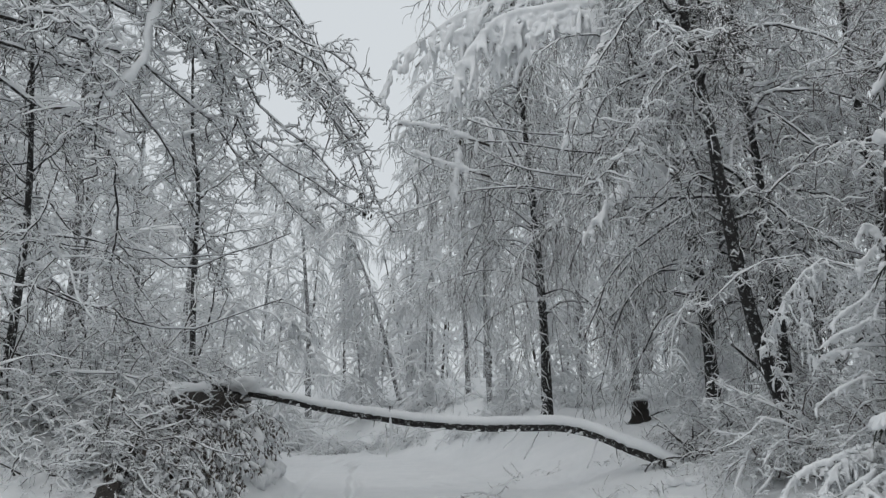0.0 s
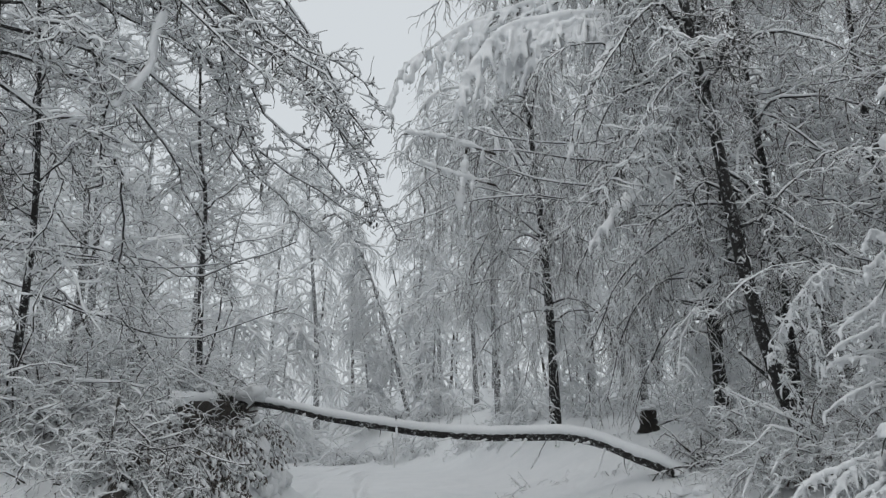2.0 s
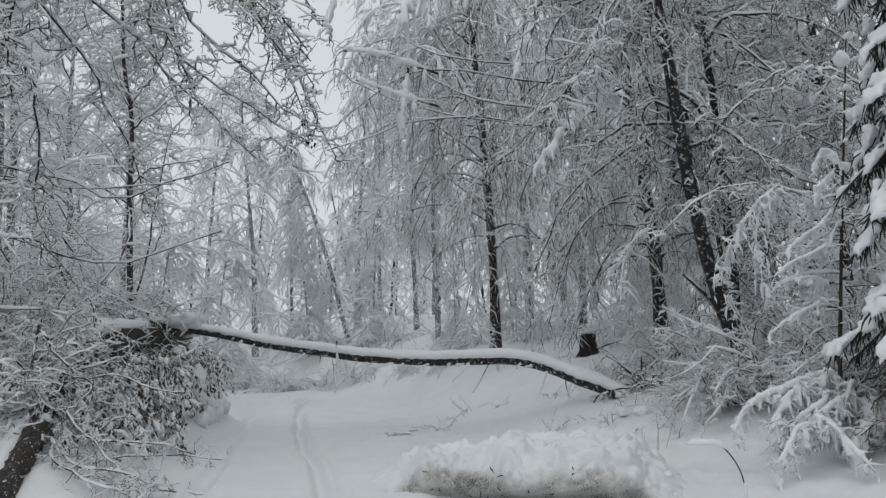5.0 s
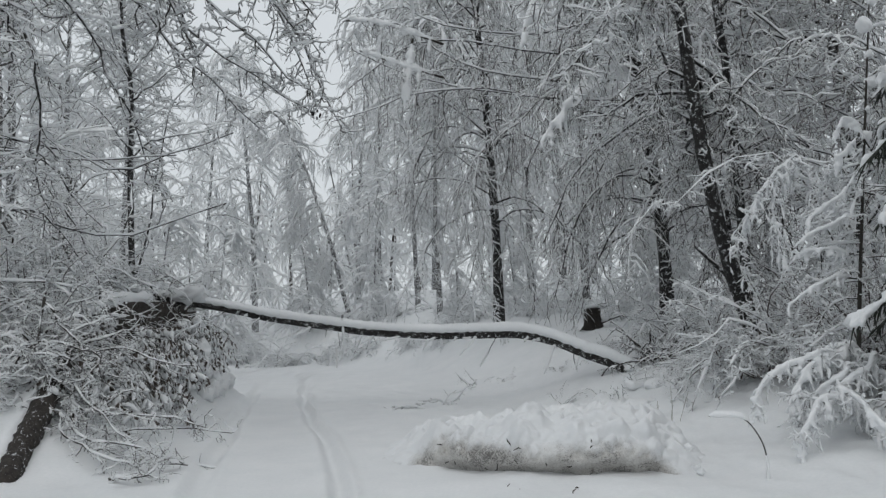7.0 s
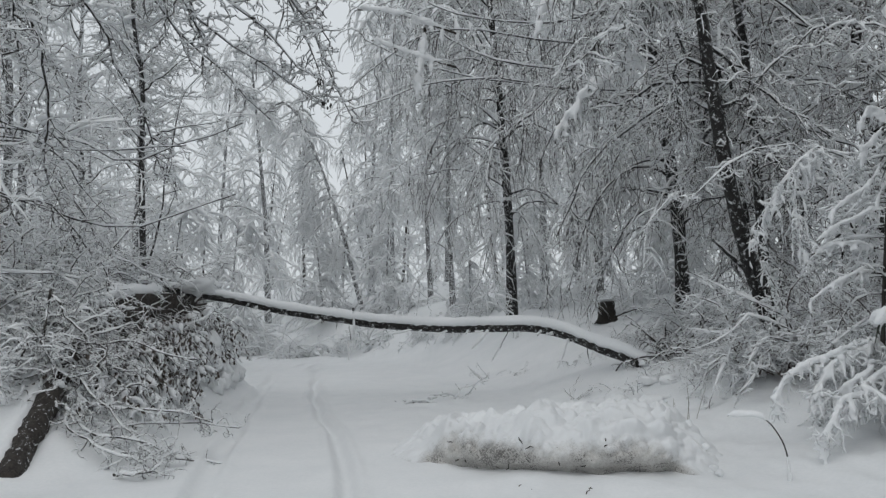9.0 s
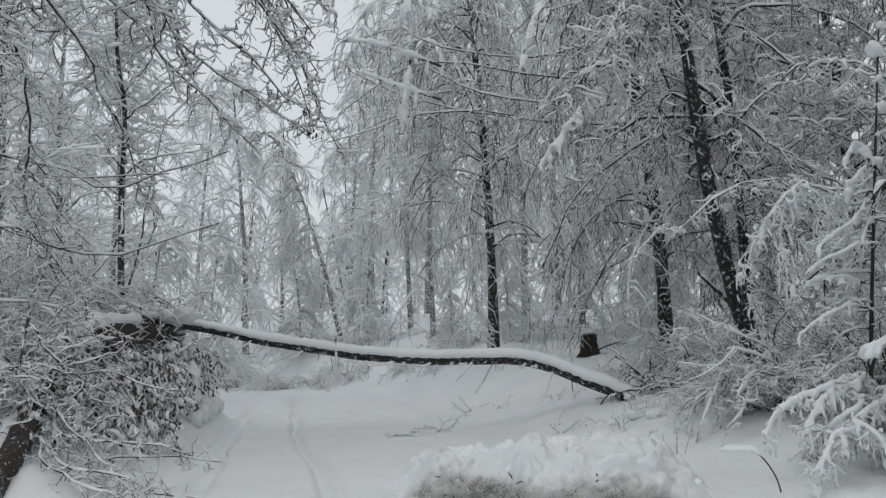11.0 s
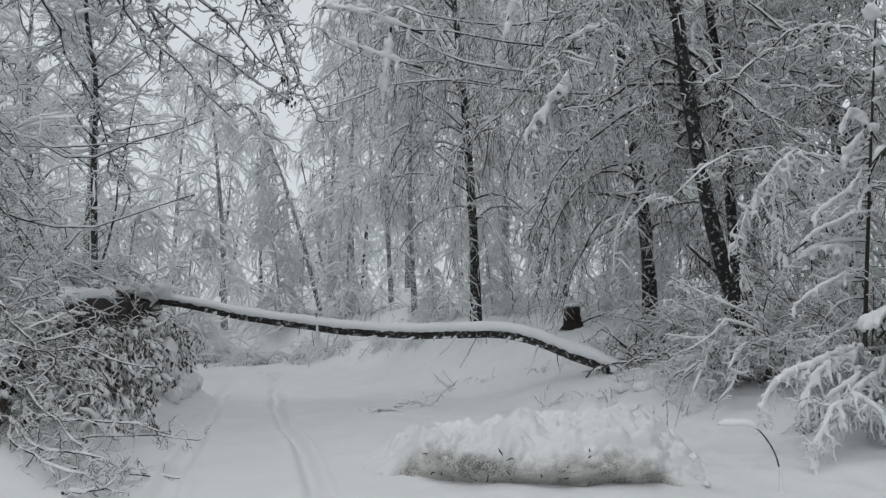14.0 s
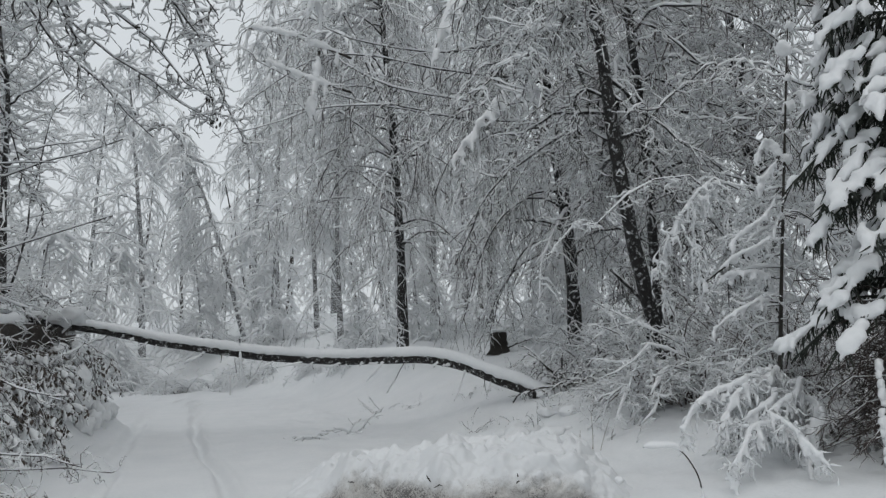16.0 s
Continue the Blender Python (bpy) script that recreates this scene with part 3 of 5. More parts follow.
def shrub(name, label, base, seed, stems=14, reach=1.6, rise=1.2, sag=2.0, n2=8, n3=5, len2=0.5, len3=0.22, snow=0.02,
          spread=0.25, lean=(0, 0, 0), thick=(0.014, 0.005), category="shrub", group="snowy shrubs", guided=None, heavy_guided=1.0, droop2=1.2, droop3=0.8, wander=0.14, segs3=2, fine=1.0, fringe=0, fringe_thick=0.026, fringe_size=0.36, rope=0.9, cushions=0, twig=None, kink=1.0, fall=0.0, bare=0):
    """Many thin stems from one foot, bent over by snow."""
    rng = np.random.default_rng(seed)
    foot = np.array([base[0], base[1], ground_at(base[0], base[1]) - 0.03 if len(base) == 2 else base[2]])
    ob = thing(name, label, category, group, foot)
    st = Strands()
    if stems:
        az = rng.random(stems) * 2 * math.pi
        a = rng.normal(0, spread, (stems, 3)) * np.array([1, 1, 0])
        w = np.stack([np.cos(az), np.sin(az), rise * (0.6 + 0.8 * rng.random(stems))], 1) + np.array(lean)
        lm = grow(a, w, reach * (0.6 + 0.8 * rng.random(stems)), 8, sag * (0.6 + 0.8 * rng.random(stems)), wander, rng)
        clothe(st, lm, rng, snow, n2, n3, len2, len3, droop2, droop3, thick, fine, lo=0.2, segs2=(6 if kink > 1 else 4) if segs3 > 1 else 3, segs3=segs3 + (kink > 1), kink=kink)
    if guided is not None:
        gl = np.array([spline(np.array(g) - foot, 13) for g in guided])
        gl[:, 2:] += np.cumsum(rng.normal(0, 0.02 + 0.03 * (kink > 1.6), gl[:, 2:].shape), axis=1)
        clothe(st, gl, rng, snow * heavy_guided, int(n2 * 1.8), n3, len2, len3, droop2, droop3, (thick[0] * 1.3, thick[1]), 1.0, lo=0.15, segs2=6 if kink > 1 else 4, segs3=3 if kink > 1 else 2, kink=kink)
    if fringe:
        hanging_lobes(ob, gl[bare:], fringe, rng, fringe_size, fringe_thick, 0.019, rope, 0.22, cushions, fall)
    st.build(ob, "stem_tangle", "stem_snow", twig, snow_label="fresh snow weighing the stems down")
    return ob


def bank_trees():
    """Trees on the rising side of the lane."""
    snowy_tree("birch_tree", "tall dark-trunked birch, weeping under heavy snow", [(1.5, 24.7, 1.0), (1.5, 24.7, 4), (1.32, 24.7, 8), (1.1, 24.6, 11), (0.6, 24.3, 18)],
               0.15, 0.05, 11, limbs=80, low=0.18, reach=4.4, rise=0.8, sag=2.6, n2=14, n3=5, len2=1.7, len3=0.65, droop2=3.0, droop3=2.0, snow=0.027, lean=(-0.2, -0.3, 0), lobes=9,
               extra=[((1.2, 24.6, 9), (-0.6, 23, 11.5), (-2.0, 22, 11), (-2.6, 21.5, 9.8)), ((1.2, 24.6, 10.5), (-0.5, 25, 12), (-2.4, 25.3, 11.4), (-3.4, 25.5, 10.4)),
                      ((1.3, 24.6, 8), (0, 22, 9.8), (-1.4, 20.5, 9.2), (-2.2, 20, 7.8)), ((1.3, 24.6, 7), (-0.4, 23, 8.2), (-1.8, 22.5, 7.8), (-2.7, 22, 6.9))])
    lean = snowy_tree("birch_tree", "leaning dark birch trunk with snow-laden branches", [(4.85, 12.25, 0.6), (4.5, 12.1, 1.43), (4.24, 11.9, 2.03), (3.94, 11.6, 2.86), (3.68, 11.3, 3.85), (3.51, 11.1, 4.75), (3.37, 11.0, 5.88), (3.2, 10.95, 6.7), (3.1, 10.9, 7.6), (2.8, 11, 10)],
               0.125, 0.05, 12, limbs=38, low=0.36, lean=(0.1, 0.35, 0), reach=2.5, rise=0.6, sag=2.5, n2=19, n3=6, len2=0.8, len3=0.34, snow=0.017, kink=1.4, droop2=2.0,
               extra=[((3.7, 11.1, 5.6), (2.9, 10.8, 6.0), (2.2, 10.6, 5.6), (1.4, 10.5, 4.8)), ((3.5, 11, 7.0), (2.6, 10.6, 7.6), (1.7, 10.3, 6.6), (1.3, 10.3, 5.6)),
                      ((3.9, 11.4, 4.2), (3.3, 12.2, 4.6), (2.4, 13.2, 4.0), (1.8, 13.8, 2.8))])
    g = np.random.default_rng(3)
    snag = spline(np.array([(4.28, 11.95, 1.88), (4.1, 12.0, 2.1), (3.9, 12.0, 2.3), (3.72, 12.0, 2.48)]) - np.array([4.85, 12.25, 0.6]), 10)[None]
    stub = mesh_object("broken_limb", *tubes(snag, np.linspace(0.035, 0.02, 10)[None], 7), BARK, lean, "dark broken limb")
    mesh_object("limb_snow", *snow_ridges(snag, np.full((1, 10), 0.03), np.full((1, 10), 0.03), g, 6, 0.4), TWIG_SNOW, stub)
    snowy_tree("birch_tree", "slimmer birch trunk standing behind a leaning one", [(5.15, 13.9, 0.9), (4.98, 13.4, 2.2), (4.83, 13.1, 3.6), (4.78, 13.0, 4.4), (4.72, 13.0, 5.06), (4.7, 13.0, 5.7), (4.61, 13.0, 6.5), (4.5, 13.0, 8.5), (4.4, 13.0, 11)],
               0.085, 0.04, 13, limbs=40, low=0.25, reach=2.8, rise=0.5, sag=2.1, n2=14, n3=6, len2=0.8, len3=0.34, snow=0.019, lean=(0.5, 0.2, 0), twig=BROWN_TWIG, heavy_extra=1.2, kink=1.4,
               extra=[((4.6, 13.0, 6.8), (4.63, 12.0, 6.3), (5.18, 11.5, 5.6), (5.67, 11.0, 5.0), (5.95, 10.6, 4.3)), ((4.7, 13.0, 5.8), (4.9, 12.0, 5.75), (5.4, 11.5, 5.2), (5.8, 11.0, 4.6), (6.1, 10.7, 3.9)),
                      ((4.7, 13.0, 5.0), (5.0, 12.0, 4.9), (5.5, 11.5, 4.55), (5.95, 11.0, 4.1)), ((4.6, 13.0, 6.3), (4.7, 12.0, 6.5), (5.2, 11.5, 6.35), (5.9, 11.3, 5.95), (6.4, 11.0, 5.3)),
                      ((4.5, 13.0, 7.6), (4.8, 12.2, 7.7), (5.4, 11.6, 7.3), (6.0, 11.2, 6.6), (6.4, 11.0, 5.8)), ((4.8, 13.0, 4.2), (5.1, 12.0, 4.1), (5.6, 11.4, 3.7), (6.0, 11.0, 3.1))])
    snowy_tree("birch_tree", "dark birch among curtains of hanging snowy twigs", [(4.95, 18.2, 1.2), (4.9, 18.2, 3.5), (4.5, 18, 7), (4.0, 17.6, 11), (3.4, 17, 14)],
               0.16, 0.05, 14, limbs=70, low=0.15, reach=3.8, rise=0.7, sag=2.8, n2=15, n3=5, len2=1.3, len3=0.5, droop2=3.0, droop3=2.0, snow=0.020, lean=(-0.3, -0.25, 0), heavy_extra=[1.2, 1.2, 1.2, 1.3, 1.3, 1.0, 1.0, 1.0], dense=1.8,
               extra=[((4.2, 17.8, 9), (2.6, 17, 10), (1.2, 16.4, 9.4), (0.5, 16.2, 8)), ((3.6, 17.2, 12), (1.6, 17.2, 13.4), (-0.2, 17, 12.8), (-1.4, 17, 11)), ((4.4, 18, 7.6), (3.4, 17.2, 8.2), (2.6, 16.8, 7.2), (2.4, 16.8, 5.6)),
                      ((4.5, 18, 7.2), (2.6, 18, 6.9), (0.47, 18, 7.36), (-0.69, 18, 8.2), (-1.32, 18, 8.44), (-2.22, 18, 8.51)), ((4.6, 18, 6.6), (2.5, 18, 6.5), (0.18, 18, 6.94), (-1.02, 18, 7.31), (-1.99, 18, 7.79)),
                      ((4.6, 18, 6.0), (1.9, 18, 6.5), (-0.47, 18, 6.59), (-1.68, 18, 6.27), (-2.64, 18, 5.98)), ((4.4, 18, 7.4), (2.0, 18.2, 7.6), (-0.21, 18.3, 7.91), (-1.49, 18.3, 7.38), (-2.48, 18.3, 6.54)),
                      ((4.3, 18, 8.2), (2.0, 18.4, 8.2), (-0.06, 18.5, 8.57), (-0.87, 18.5, 8.98), (-1.78, 18.5, 8.81))],
               laden=[(((3.8, 17.4, 11.0), (2.04, 17, 10.9), (1.04, 17, 10.75), (0.5, 17, 10.72), (-0.12, 17, 10.15), (-0.6, 17, 9.46), (-0.82, 17, 8.9)), 60, 1.35, 0.058, 1.7),
                      (((3.8, 17.4, 11.2), (1.95, 17.4, 11.1), (1.12, 17.4, 10.87), (0.56, 17.4, 10.45), (0.13, 17.4, 9.74)), 52, 1.4, 0.058, 1.6),
                      (((3.8, 17.3, 10.8), (1.9, 17, 10.65), (1.23, 17, 10.44), (0.94, 17, 9.9)), 36, 1.25, 0.055, 1.6),
                      (((3.5, 17.1, 12.2), (0.6, 18, 11.7), (-0.41, 18, 11.42), (-1.42, 18, 10.78), (-2.29, 18, 10.21), (-2.6, 18, 9.3)), 56, 1.1, 0.05, 1.2),
                      (((3.5, 17.1, 12.0), (0.59, 18, 11.36), (-0.56, 18, 10.88), (-1.28, 18, 10.46), (-1.79, 18, 9.96)), 44, 1.0, 0.05, 1.2),
                      (((0.02, 18, 7.83), (-0.81, 18, 8.16), (-1.52, 18, 8.40), (-2.24, 18, 8.48)), 4, 0.35, 0.05, 1.5), (((0.0, 18, 7.04), (-0.96, 18, 7.37), (-1.48, 18, 7.57), (-1.93, 18, 7.74)), 4, 0.35, 0.05, 1.5),
                      (((-0.69, 18, 7.99), (-0.77, 18, 7.33), (-0.89, 18, 6.67)), 16, 0.5, 0.045, 1.8),
                      (((4.1, 17.6, 10.4), (3.42, 16.4, 10.1), (2.78, 16, 9.65), (2.31, 16, 8.87), (1.89, 16, 7.97), (1.68, 16, 7.3)), 40, 0.8, 0.05, 1.7),
                      (((4.6, 18, 6.8), (3.35, 16, 6.6), (2.68, 15.5, 5.95), (2.25, 15.5, 5.36), (1.88, 15.5, 4.96)), 34, 0.65, 0.042, 1.7)])
    snowy_tree("young_beech", "slender beech in a tangle of thin brown twigs", [(7.0, 10.4, 0.9), (6.9, 10.4, 4), (6.6, 10.3, 8), (6.5, 10.2, 11)],
               0.09, 0.03, 15, limbs=56, low=0.12, reach=2.6, rise=0.6, sag=1.7, n2=13, n3=6, len2=0.9, len3=0.36, snow=0.018, twig=BROWN_TWIG, kink=1.3)
    snowy_tree("young_beech", "slender beech with fine snowy twigs behind the birches", [(7.4, 14.4, 1.3), (7.3, 14.3, 4), (7.0, 14.2, 8), (6.9, 14, 12)],
               0.11, 0.03, 16, limbs=56, low=0.10, reach=3.2, rise=0.6, sag=2.0, n2=12, n3=5, len2=1.1, len3=0.45, snow=0.021, twig=BROWN_TWIG)
    snowy_tree("young_beech", "low-branched beech with snowy hanging twigs", [(6.0, 16.6, 1.2), (5.9, 16.5, 2.8), (5.6, 16.4, 4.8), (5.2, 16.2, 7.5)],
               0.06, 0.02, 17, limbs=34, low=0.12, reach=2.3, rise=0.6, sag=2.4, n2=12, n3=5, len2=0.9, len3=0.4, snow=0.020, lean=(-0.2, 0, 0))


def forest_kinds():
    """Four trees for the wood behind, each set up once at the middle of the place and then repeated, some out of view
    for shade.
    """
    k1 = dict(limbs=34, low=0.12, reach=4.2, rise=0.8, sag=2.7, n2=9, n3=3, len2=2.0, len3=1.05, snow=0.07)
    k2 = dict(limbs=32, low=0.25, reach=3.6, rise=1.0, sag=2.2, n2=9, n3=3, len2=1.7, len3=0.95, snow=0.06)
    k3 = dict(limbs=30, low=0.18, reach=3.4, rise=1.5, sag=1.0, n2=8, n3=3, len2=1.4, len3=0.8, snow=0.042, droop2=0.8, droop3=0.5)
    k4 = dict(limbs=30, low=0.1, reach=2.6, rise=0.6, sag=2.4, n2=8, n3=3, len2=1.3, len3=0.7, snow=0.06)
    kinds = [("snowy_birch", "birch wrapped in thick snow, in the wood and added unseen for shade", [(0, 0, 0), (0.1, 0, 5), (0.4, 0.2, 10), (0.9, 0.3, 16)], 0.16, k1),
             ("snowy_birch", "slim dark stem under a crown of hanging snow, in the wood and added unseen for shade", [(0, 0, 0), (-0.1, 0.1, 5), (-0.2, 0, 11), (-0.5, 0.2, 18)], 0.13, k2),
             ("forest_tree", "upright bare tree with snow along every branch", [(0, 0, 0), (0.1, 0, 4), (0.0, 0.1, 8), (0.2, 0, 14)], 0.14, k3),
             ("forest_tree", "low young tree buried in clinging snow", [(0, 0, 0), (0.1, 0, 2), (0.3, 0.1, 4.5), (0.6, 0.1, 7)], 0.07, k4)]
    # positions with y below 4 are unseen trees, added to shade lane and bank
    spots = {0: [(-11.5, 47, 1.1), (-5.5, 48, 1.0), (-16, 52, 1.1), (3.4, 33, 1.0), (9.5, 25, 1.0), (-21, 45, 1.0), (12, 19, 0.95), (7.5, 30, 1.1), (-1, 55, 1.2), (14, 34, 1.1), (-11.5, 3.5, 0.9), (-10, -5, 1.0), (-3, -14, 1.1), (9.5, 1.0, 0.95), (7.5, -9, 1.0), (-31, 48, 1.2), (8, 44, 1.1)],
             1: [(-3.9, 45, 1.0), (-0.4, 32.6, 0.85), (-1.6, 40, 0.95), (5.5, 38, 1.0), (7.8, 19.5, 0.9), (4.6, 27, 0.9), (10, 14, 0.9), (3, 50, 1.2), (18, 27, 1.1), (-13, -1, 1.0), (12, -4, 1.0), (2.5, -18, 1.1), (-29, 58, 1.2), (6, 58, 1.2)],
             2: [(-13.3, 32.5, 1.15), (-11.2, 20, 0.9), (-12.5, 26, 1.0), (-17, 27, 1.1), (-15, 20, 1.0), (-19, 36, 1.2), (-23, 31, 1.2), (-9.6, 16.6, 0.8), (-27, 42, 1.2)],
             3: [(-10, 27, 0.8), (-14, 38, 1.0), (-10.5, 36, 0.9), (2.4, 29, 0.5), (0.3, 30, 0.4), (-3.5, 37, 0.8), (6.4, 23, 0.8), (-18, 42, 1.1), (5.5, 20.6, 0.55), (-7.2, 41, 0.9), (8.6, 16, 0.8)]}
    for i, (name, label, trunk, r, kw) in enumerate(kinds):
        rng = random.Random(40 + i)
        first = None
        for x, y, s in spots[i]:
            at = Matrix.Translation((x, y, ground_at(x, y) - 0.1)) @ Matrix.Rotation(rng.random() * 6.28, 4, "Z") @ Matrix.Scale(s, 4)
            if first is None:
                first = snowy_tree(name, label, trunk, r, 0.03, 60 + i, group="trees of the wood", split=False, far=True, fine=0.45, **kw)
                first.matrix_basis = at
                base = first
            else:
                keep = base.scale.copy()
                base.scale = (1, 1, 1)
                copy_thing(base, at)
                base.scale = keep


def undergrowth():
    """White bushes at the foot of the wood, and the wood's far end."""
    rng = random.Random(77)
    first = shrub("snow_bush", "bush buried in thick white snow at the wood's edge", (0.0, 0.0, 0.0), 160, 26, 1.7, 1.3, 2.3, 7, 4, 0.5, 0.26, 0.028, spread=0.5, thick=(0.012, 0.005), segs3=2, fine=0.9, kink=1.5, group="bushes of the wood")
    first.matrix_basis = Matrix.Translation((-7.0, 33.5, ground_at(-7.0, 33.5)))
    for x, y, s in [(-8.6, 36, 1.1), (-5.2, 35, 1.0), (-3.6, 33.5, 0.9), (-2.6, 36, 1.2), (0.8, 28.5, 0.8), (2.9, 27, 0.9), (0.2, 33, 1.0), (3.6, 30, 1.1), (5.4, 25, 0.9), (-10.5, 38, 1.4),
                    (-1.4, 30, 0.7), (5.2, 22.4, 0.8), (-9.0, 29, 0.9), (-6, 40, 1.3), (-0.2, 27.5, 0.6)]:
        copy_thing(first, Matrix.Translation((x, y, ground_at(x, y) - 0.05)) @ Matrix.Rotation(rng.random() * 6.28, 4, "Z") @ Matrix.Scale(s, 4))
    g = np.random.default_rng(78)
    st = Strands()
    for i in range(75):
        x, y = -62 + 110 * g.random(), 64 + 40 * g.random()
        z, h = ground_at(x, y), 11 + 9 * g.random()
        n = 30
        u = 0.06 + 0.94 * g.random(n)
        stem = np.linspace(0, 1, 6)[:, None] * np.array([g.normal(0, 1.2), 0, h]) + np.array([x, y, z])
        st.add(stem[None], 0.16, 0.05, 0.06, g)
        a = at_share(stem, u)
        az = g.random(n) * 6.28
        lm = grow(a, np.stack([np.cos(az), np.sin(az), 0.5 + 0 * az], 1), (3.6 - 2.2 * u) * (0.7 + 0.6 * g.random(n)), 4, 2.3, 0.15, g)
        st.add(lm, 0.03, 0.015, 0.20, g, 3, 3)
        a, w, _, _ = side_shoots(lm, 3, g, 0.2, 1.0, 0.5)
        br = grow(a, w, 0.8 + 0.9 * g.random(len(a)), 1, 1.0, 0.2, g)
        st.add(br, 0.012, 0.01, 0.15, g)
    ob = thing("far_woods", "pale snow-covered wood in the distance", "woods", kind="stuff")
    st.build(ob, "branch_mass", "branch_snow", snow_label="white snow covering the far wood")


def bent_tree():
    """The far tree that leans over the bend of the lane."""
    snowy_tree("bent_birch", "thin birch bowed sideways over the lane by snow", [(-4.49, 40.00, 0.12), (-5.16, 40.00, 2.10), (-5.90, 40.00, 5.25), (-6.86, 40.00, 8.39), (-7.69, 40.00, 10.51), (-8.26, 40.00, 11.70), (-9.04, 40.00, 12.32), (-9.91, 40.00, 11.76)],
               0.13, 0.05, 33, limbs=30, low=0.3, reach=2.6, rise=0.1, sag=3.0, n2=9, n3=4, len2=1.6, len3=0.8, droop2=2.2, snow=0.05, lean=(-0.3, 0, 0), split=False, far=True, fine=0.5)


def overhanging_tree():
    """The tree on the bank whose limbs reach over the lane."""
    foot = (-7.0, 9.2, ground_at(-7.0, 9.2) - 0.1)
    ob = snowy_tree("alder_tree", "dark alder on the bank, limbs sagging over the lane", [foot, (-6.95, 9.2, 3), (-6.9, 9.2, 5), (-6.85, 9.1, 7), (-6.8, 9, 10)],
                    0.12, 0.06, 21, limbs=20, low=0.45, reach=2.4, rise=0.5, sag=1.6, n2=14, n3=7, len2=0.8, len3=0.30, snow=0.0205, dense=2.4, fine=1.7, heavy_extra=1.35, bendy=0.09, droop2=0.9, droop3=0.4, kink=1.55, category="tree",
                    extra=[((-6, 8.9, 8.5), (-4.5, 9.8, 8.2), (-3.0, 11, 6.9), (-2.5, 12.6, 6.0), (-2.2, 13.8, 5.1)),
                           ((-6, 8.9, 8.0), (-4.6, 9.0, 7.7), (-3.2, 9.3, 6.9), (-2.2, 9.4, 6.1)),
                           ((-6, 8.9, 9.0), (-4.2, 9.6, 8.6), (-2.8, 10.8, 7.4), (-1.8, 11.9, 5.7)),
                           ((-5.9, 9, 8.0), (-4.1, 11, 6.9), (-3.6, 11.8, 5.7), (-2.7, 12.6, 5.1), (-2.0, 13.4, 4.8)),
                           ((-6, 9, 7.2), (-5, 11, 6.8), (-4.2, 12.8, 5.8), (-3.4, 14, 4.8)),
                           ((-6, 9, 6.6), (-5.6, 11, 6.1), (-5.4, 12.5, 5.1), (-5, 13.5, 4.1)),
                           ((-6, 8.9, 6.2), (-6, 10.5, 5.7), (-6.4, 12, 4.7), (-6.5, 13, 3.7)),
                           ((-6, 8.9, 8.2), (-5.2, 10.2, 8.0), (-4.6, 11.6, 7.2), (-4.2, 12.4, 6.2)),
                           ((-6, 8.9, 9.2), (-4.4, 9.8, 9.2), (-3.2, 11.2, 8.4), (-2.4, 12.4, 7.2), (-1.9, 13.2, 6.2)),
                           ((-6, 8.9, 8.8), (-4.8, 9.8, 8.6), (-3.8, 10.6, 7.6), (-3.4, 11.2, 6.4)),
                           ((-6, 8.9, 7.4), (-5.4, 9.4, 7.2), (-5.0, 9.8, 6.4), (-4.9, 10.0, 5.2)),
                           ((-6, 8.9, 8.6), (-5.0, 9.6, 8.4), (-4.0, 10.2, 7.6), (-3.7, 10.6, 6.2)),
                           ((-6.80, 9.10, 8.80), (-5.20, 9.60, 8.80), (-3.74, 10.00, 7.23), (-2.93, 10.50, 6.61), (-2.24, 11.00, 6.04)),
                           ((-6.80, 9.10, 8.40), (-5.60, 9.60, 8.30), (-4.35, 10.00, 7.45), (-3.72, 10.80, 6.40), (-3.11, 11.60, 5.72), (-2.27, 12.60, 5.39)),
                           ((-6.80, 9.10, 9.20), (-5.00, 9.40, 9.40), (-3.00, 9.50, 7.24), (-2.08, 9.80, 6.78), (-1.66, 10.20, 6.06)),
                           ((-6.80, 9.10, 9.00), (-4.60, 9.80, 9.00), (-2.88, 10.60, 7.30), (-2.29, 11.20, 6.88), (-1.68, 12.00, 6.08))])
    rng = np.random.default_rng(22)
    st = Strands()
    g = np.array([spline(np.array([(-6.85, 9.10, 7.60), (-5.60, 9.30, 7.90), (-4.66, 9.50, 7.55), (-4.68, 9.50, 6.86), (-4.87, 9.50, 6.27), (-5.13, 9.50, 5.82), (-5.53, 9.50, 5.67), (-6.01, 9.50, 5.61)]) - np.array(foot), 30)])
    g[:, 3:] += np.cumsum(rng.normal(0, 0.015, g[:, 3:].shape), axis=1)
    st.add(g, 0.035, 0.016, 0.0, rng, 6, 6, 0.3)
    wrap = g[:, 5:] + rng.normal(0, 0.012, g[:, 5:].shape) + np.array([0.02, 0, 0.03])
    r = 0.078 * (0.65 + 0.7 * rng.random(wrap.shape[:2]))
    r[0, 0], r[0, -1] = 0.02, 0.01
    mesh_object("snow_rope", *tubes(wrap, r, 9), TWIG_SNOW, ob, "thick rope of snow on a bent limb")
    a, w, _, _ = side_shoots(g, 26, rng, 0.2, 1.0, 0.5)
    sh = grow(a, w, 0.3 + 0.5 * rng.random(len(a)), 4, 0.7, 0.25, rng)
    st.add(sh, 0.011, 0.006, 0.022, rng)
    a, w, _, _ = side_shoots(sh, 5, rng, 0.2, 1.0, 0.5)
    st.add(grow(a, w, 0.15 + 0.2 * rng.random(len(a)), 2, 0.4, 0.25, rng), 0.007, 0.004, 0.012, rng)
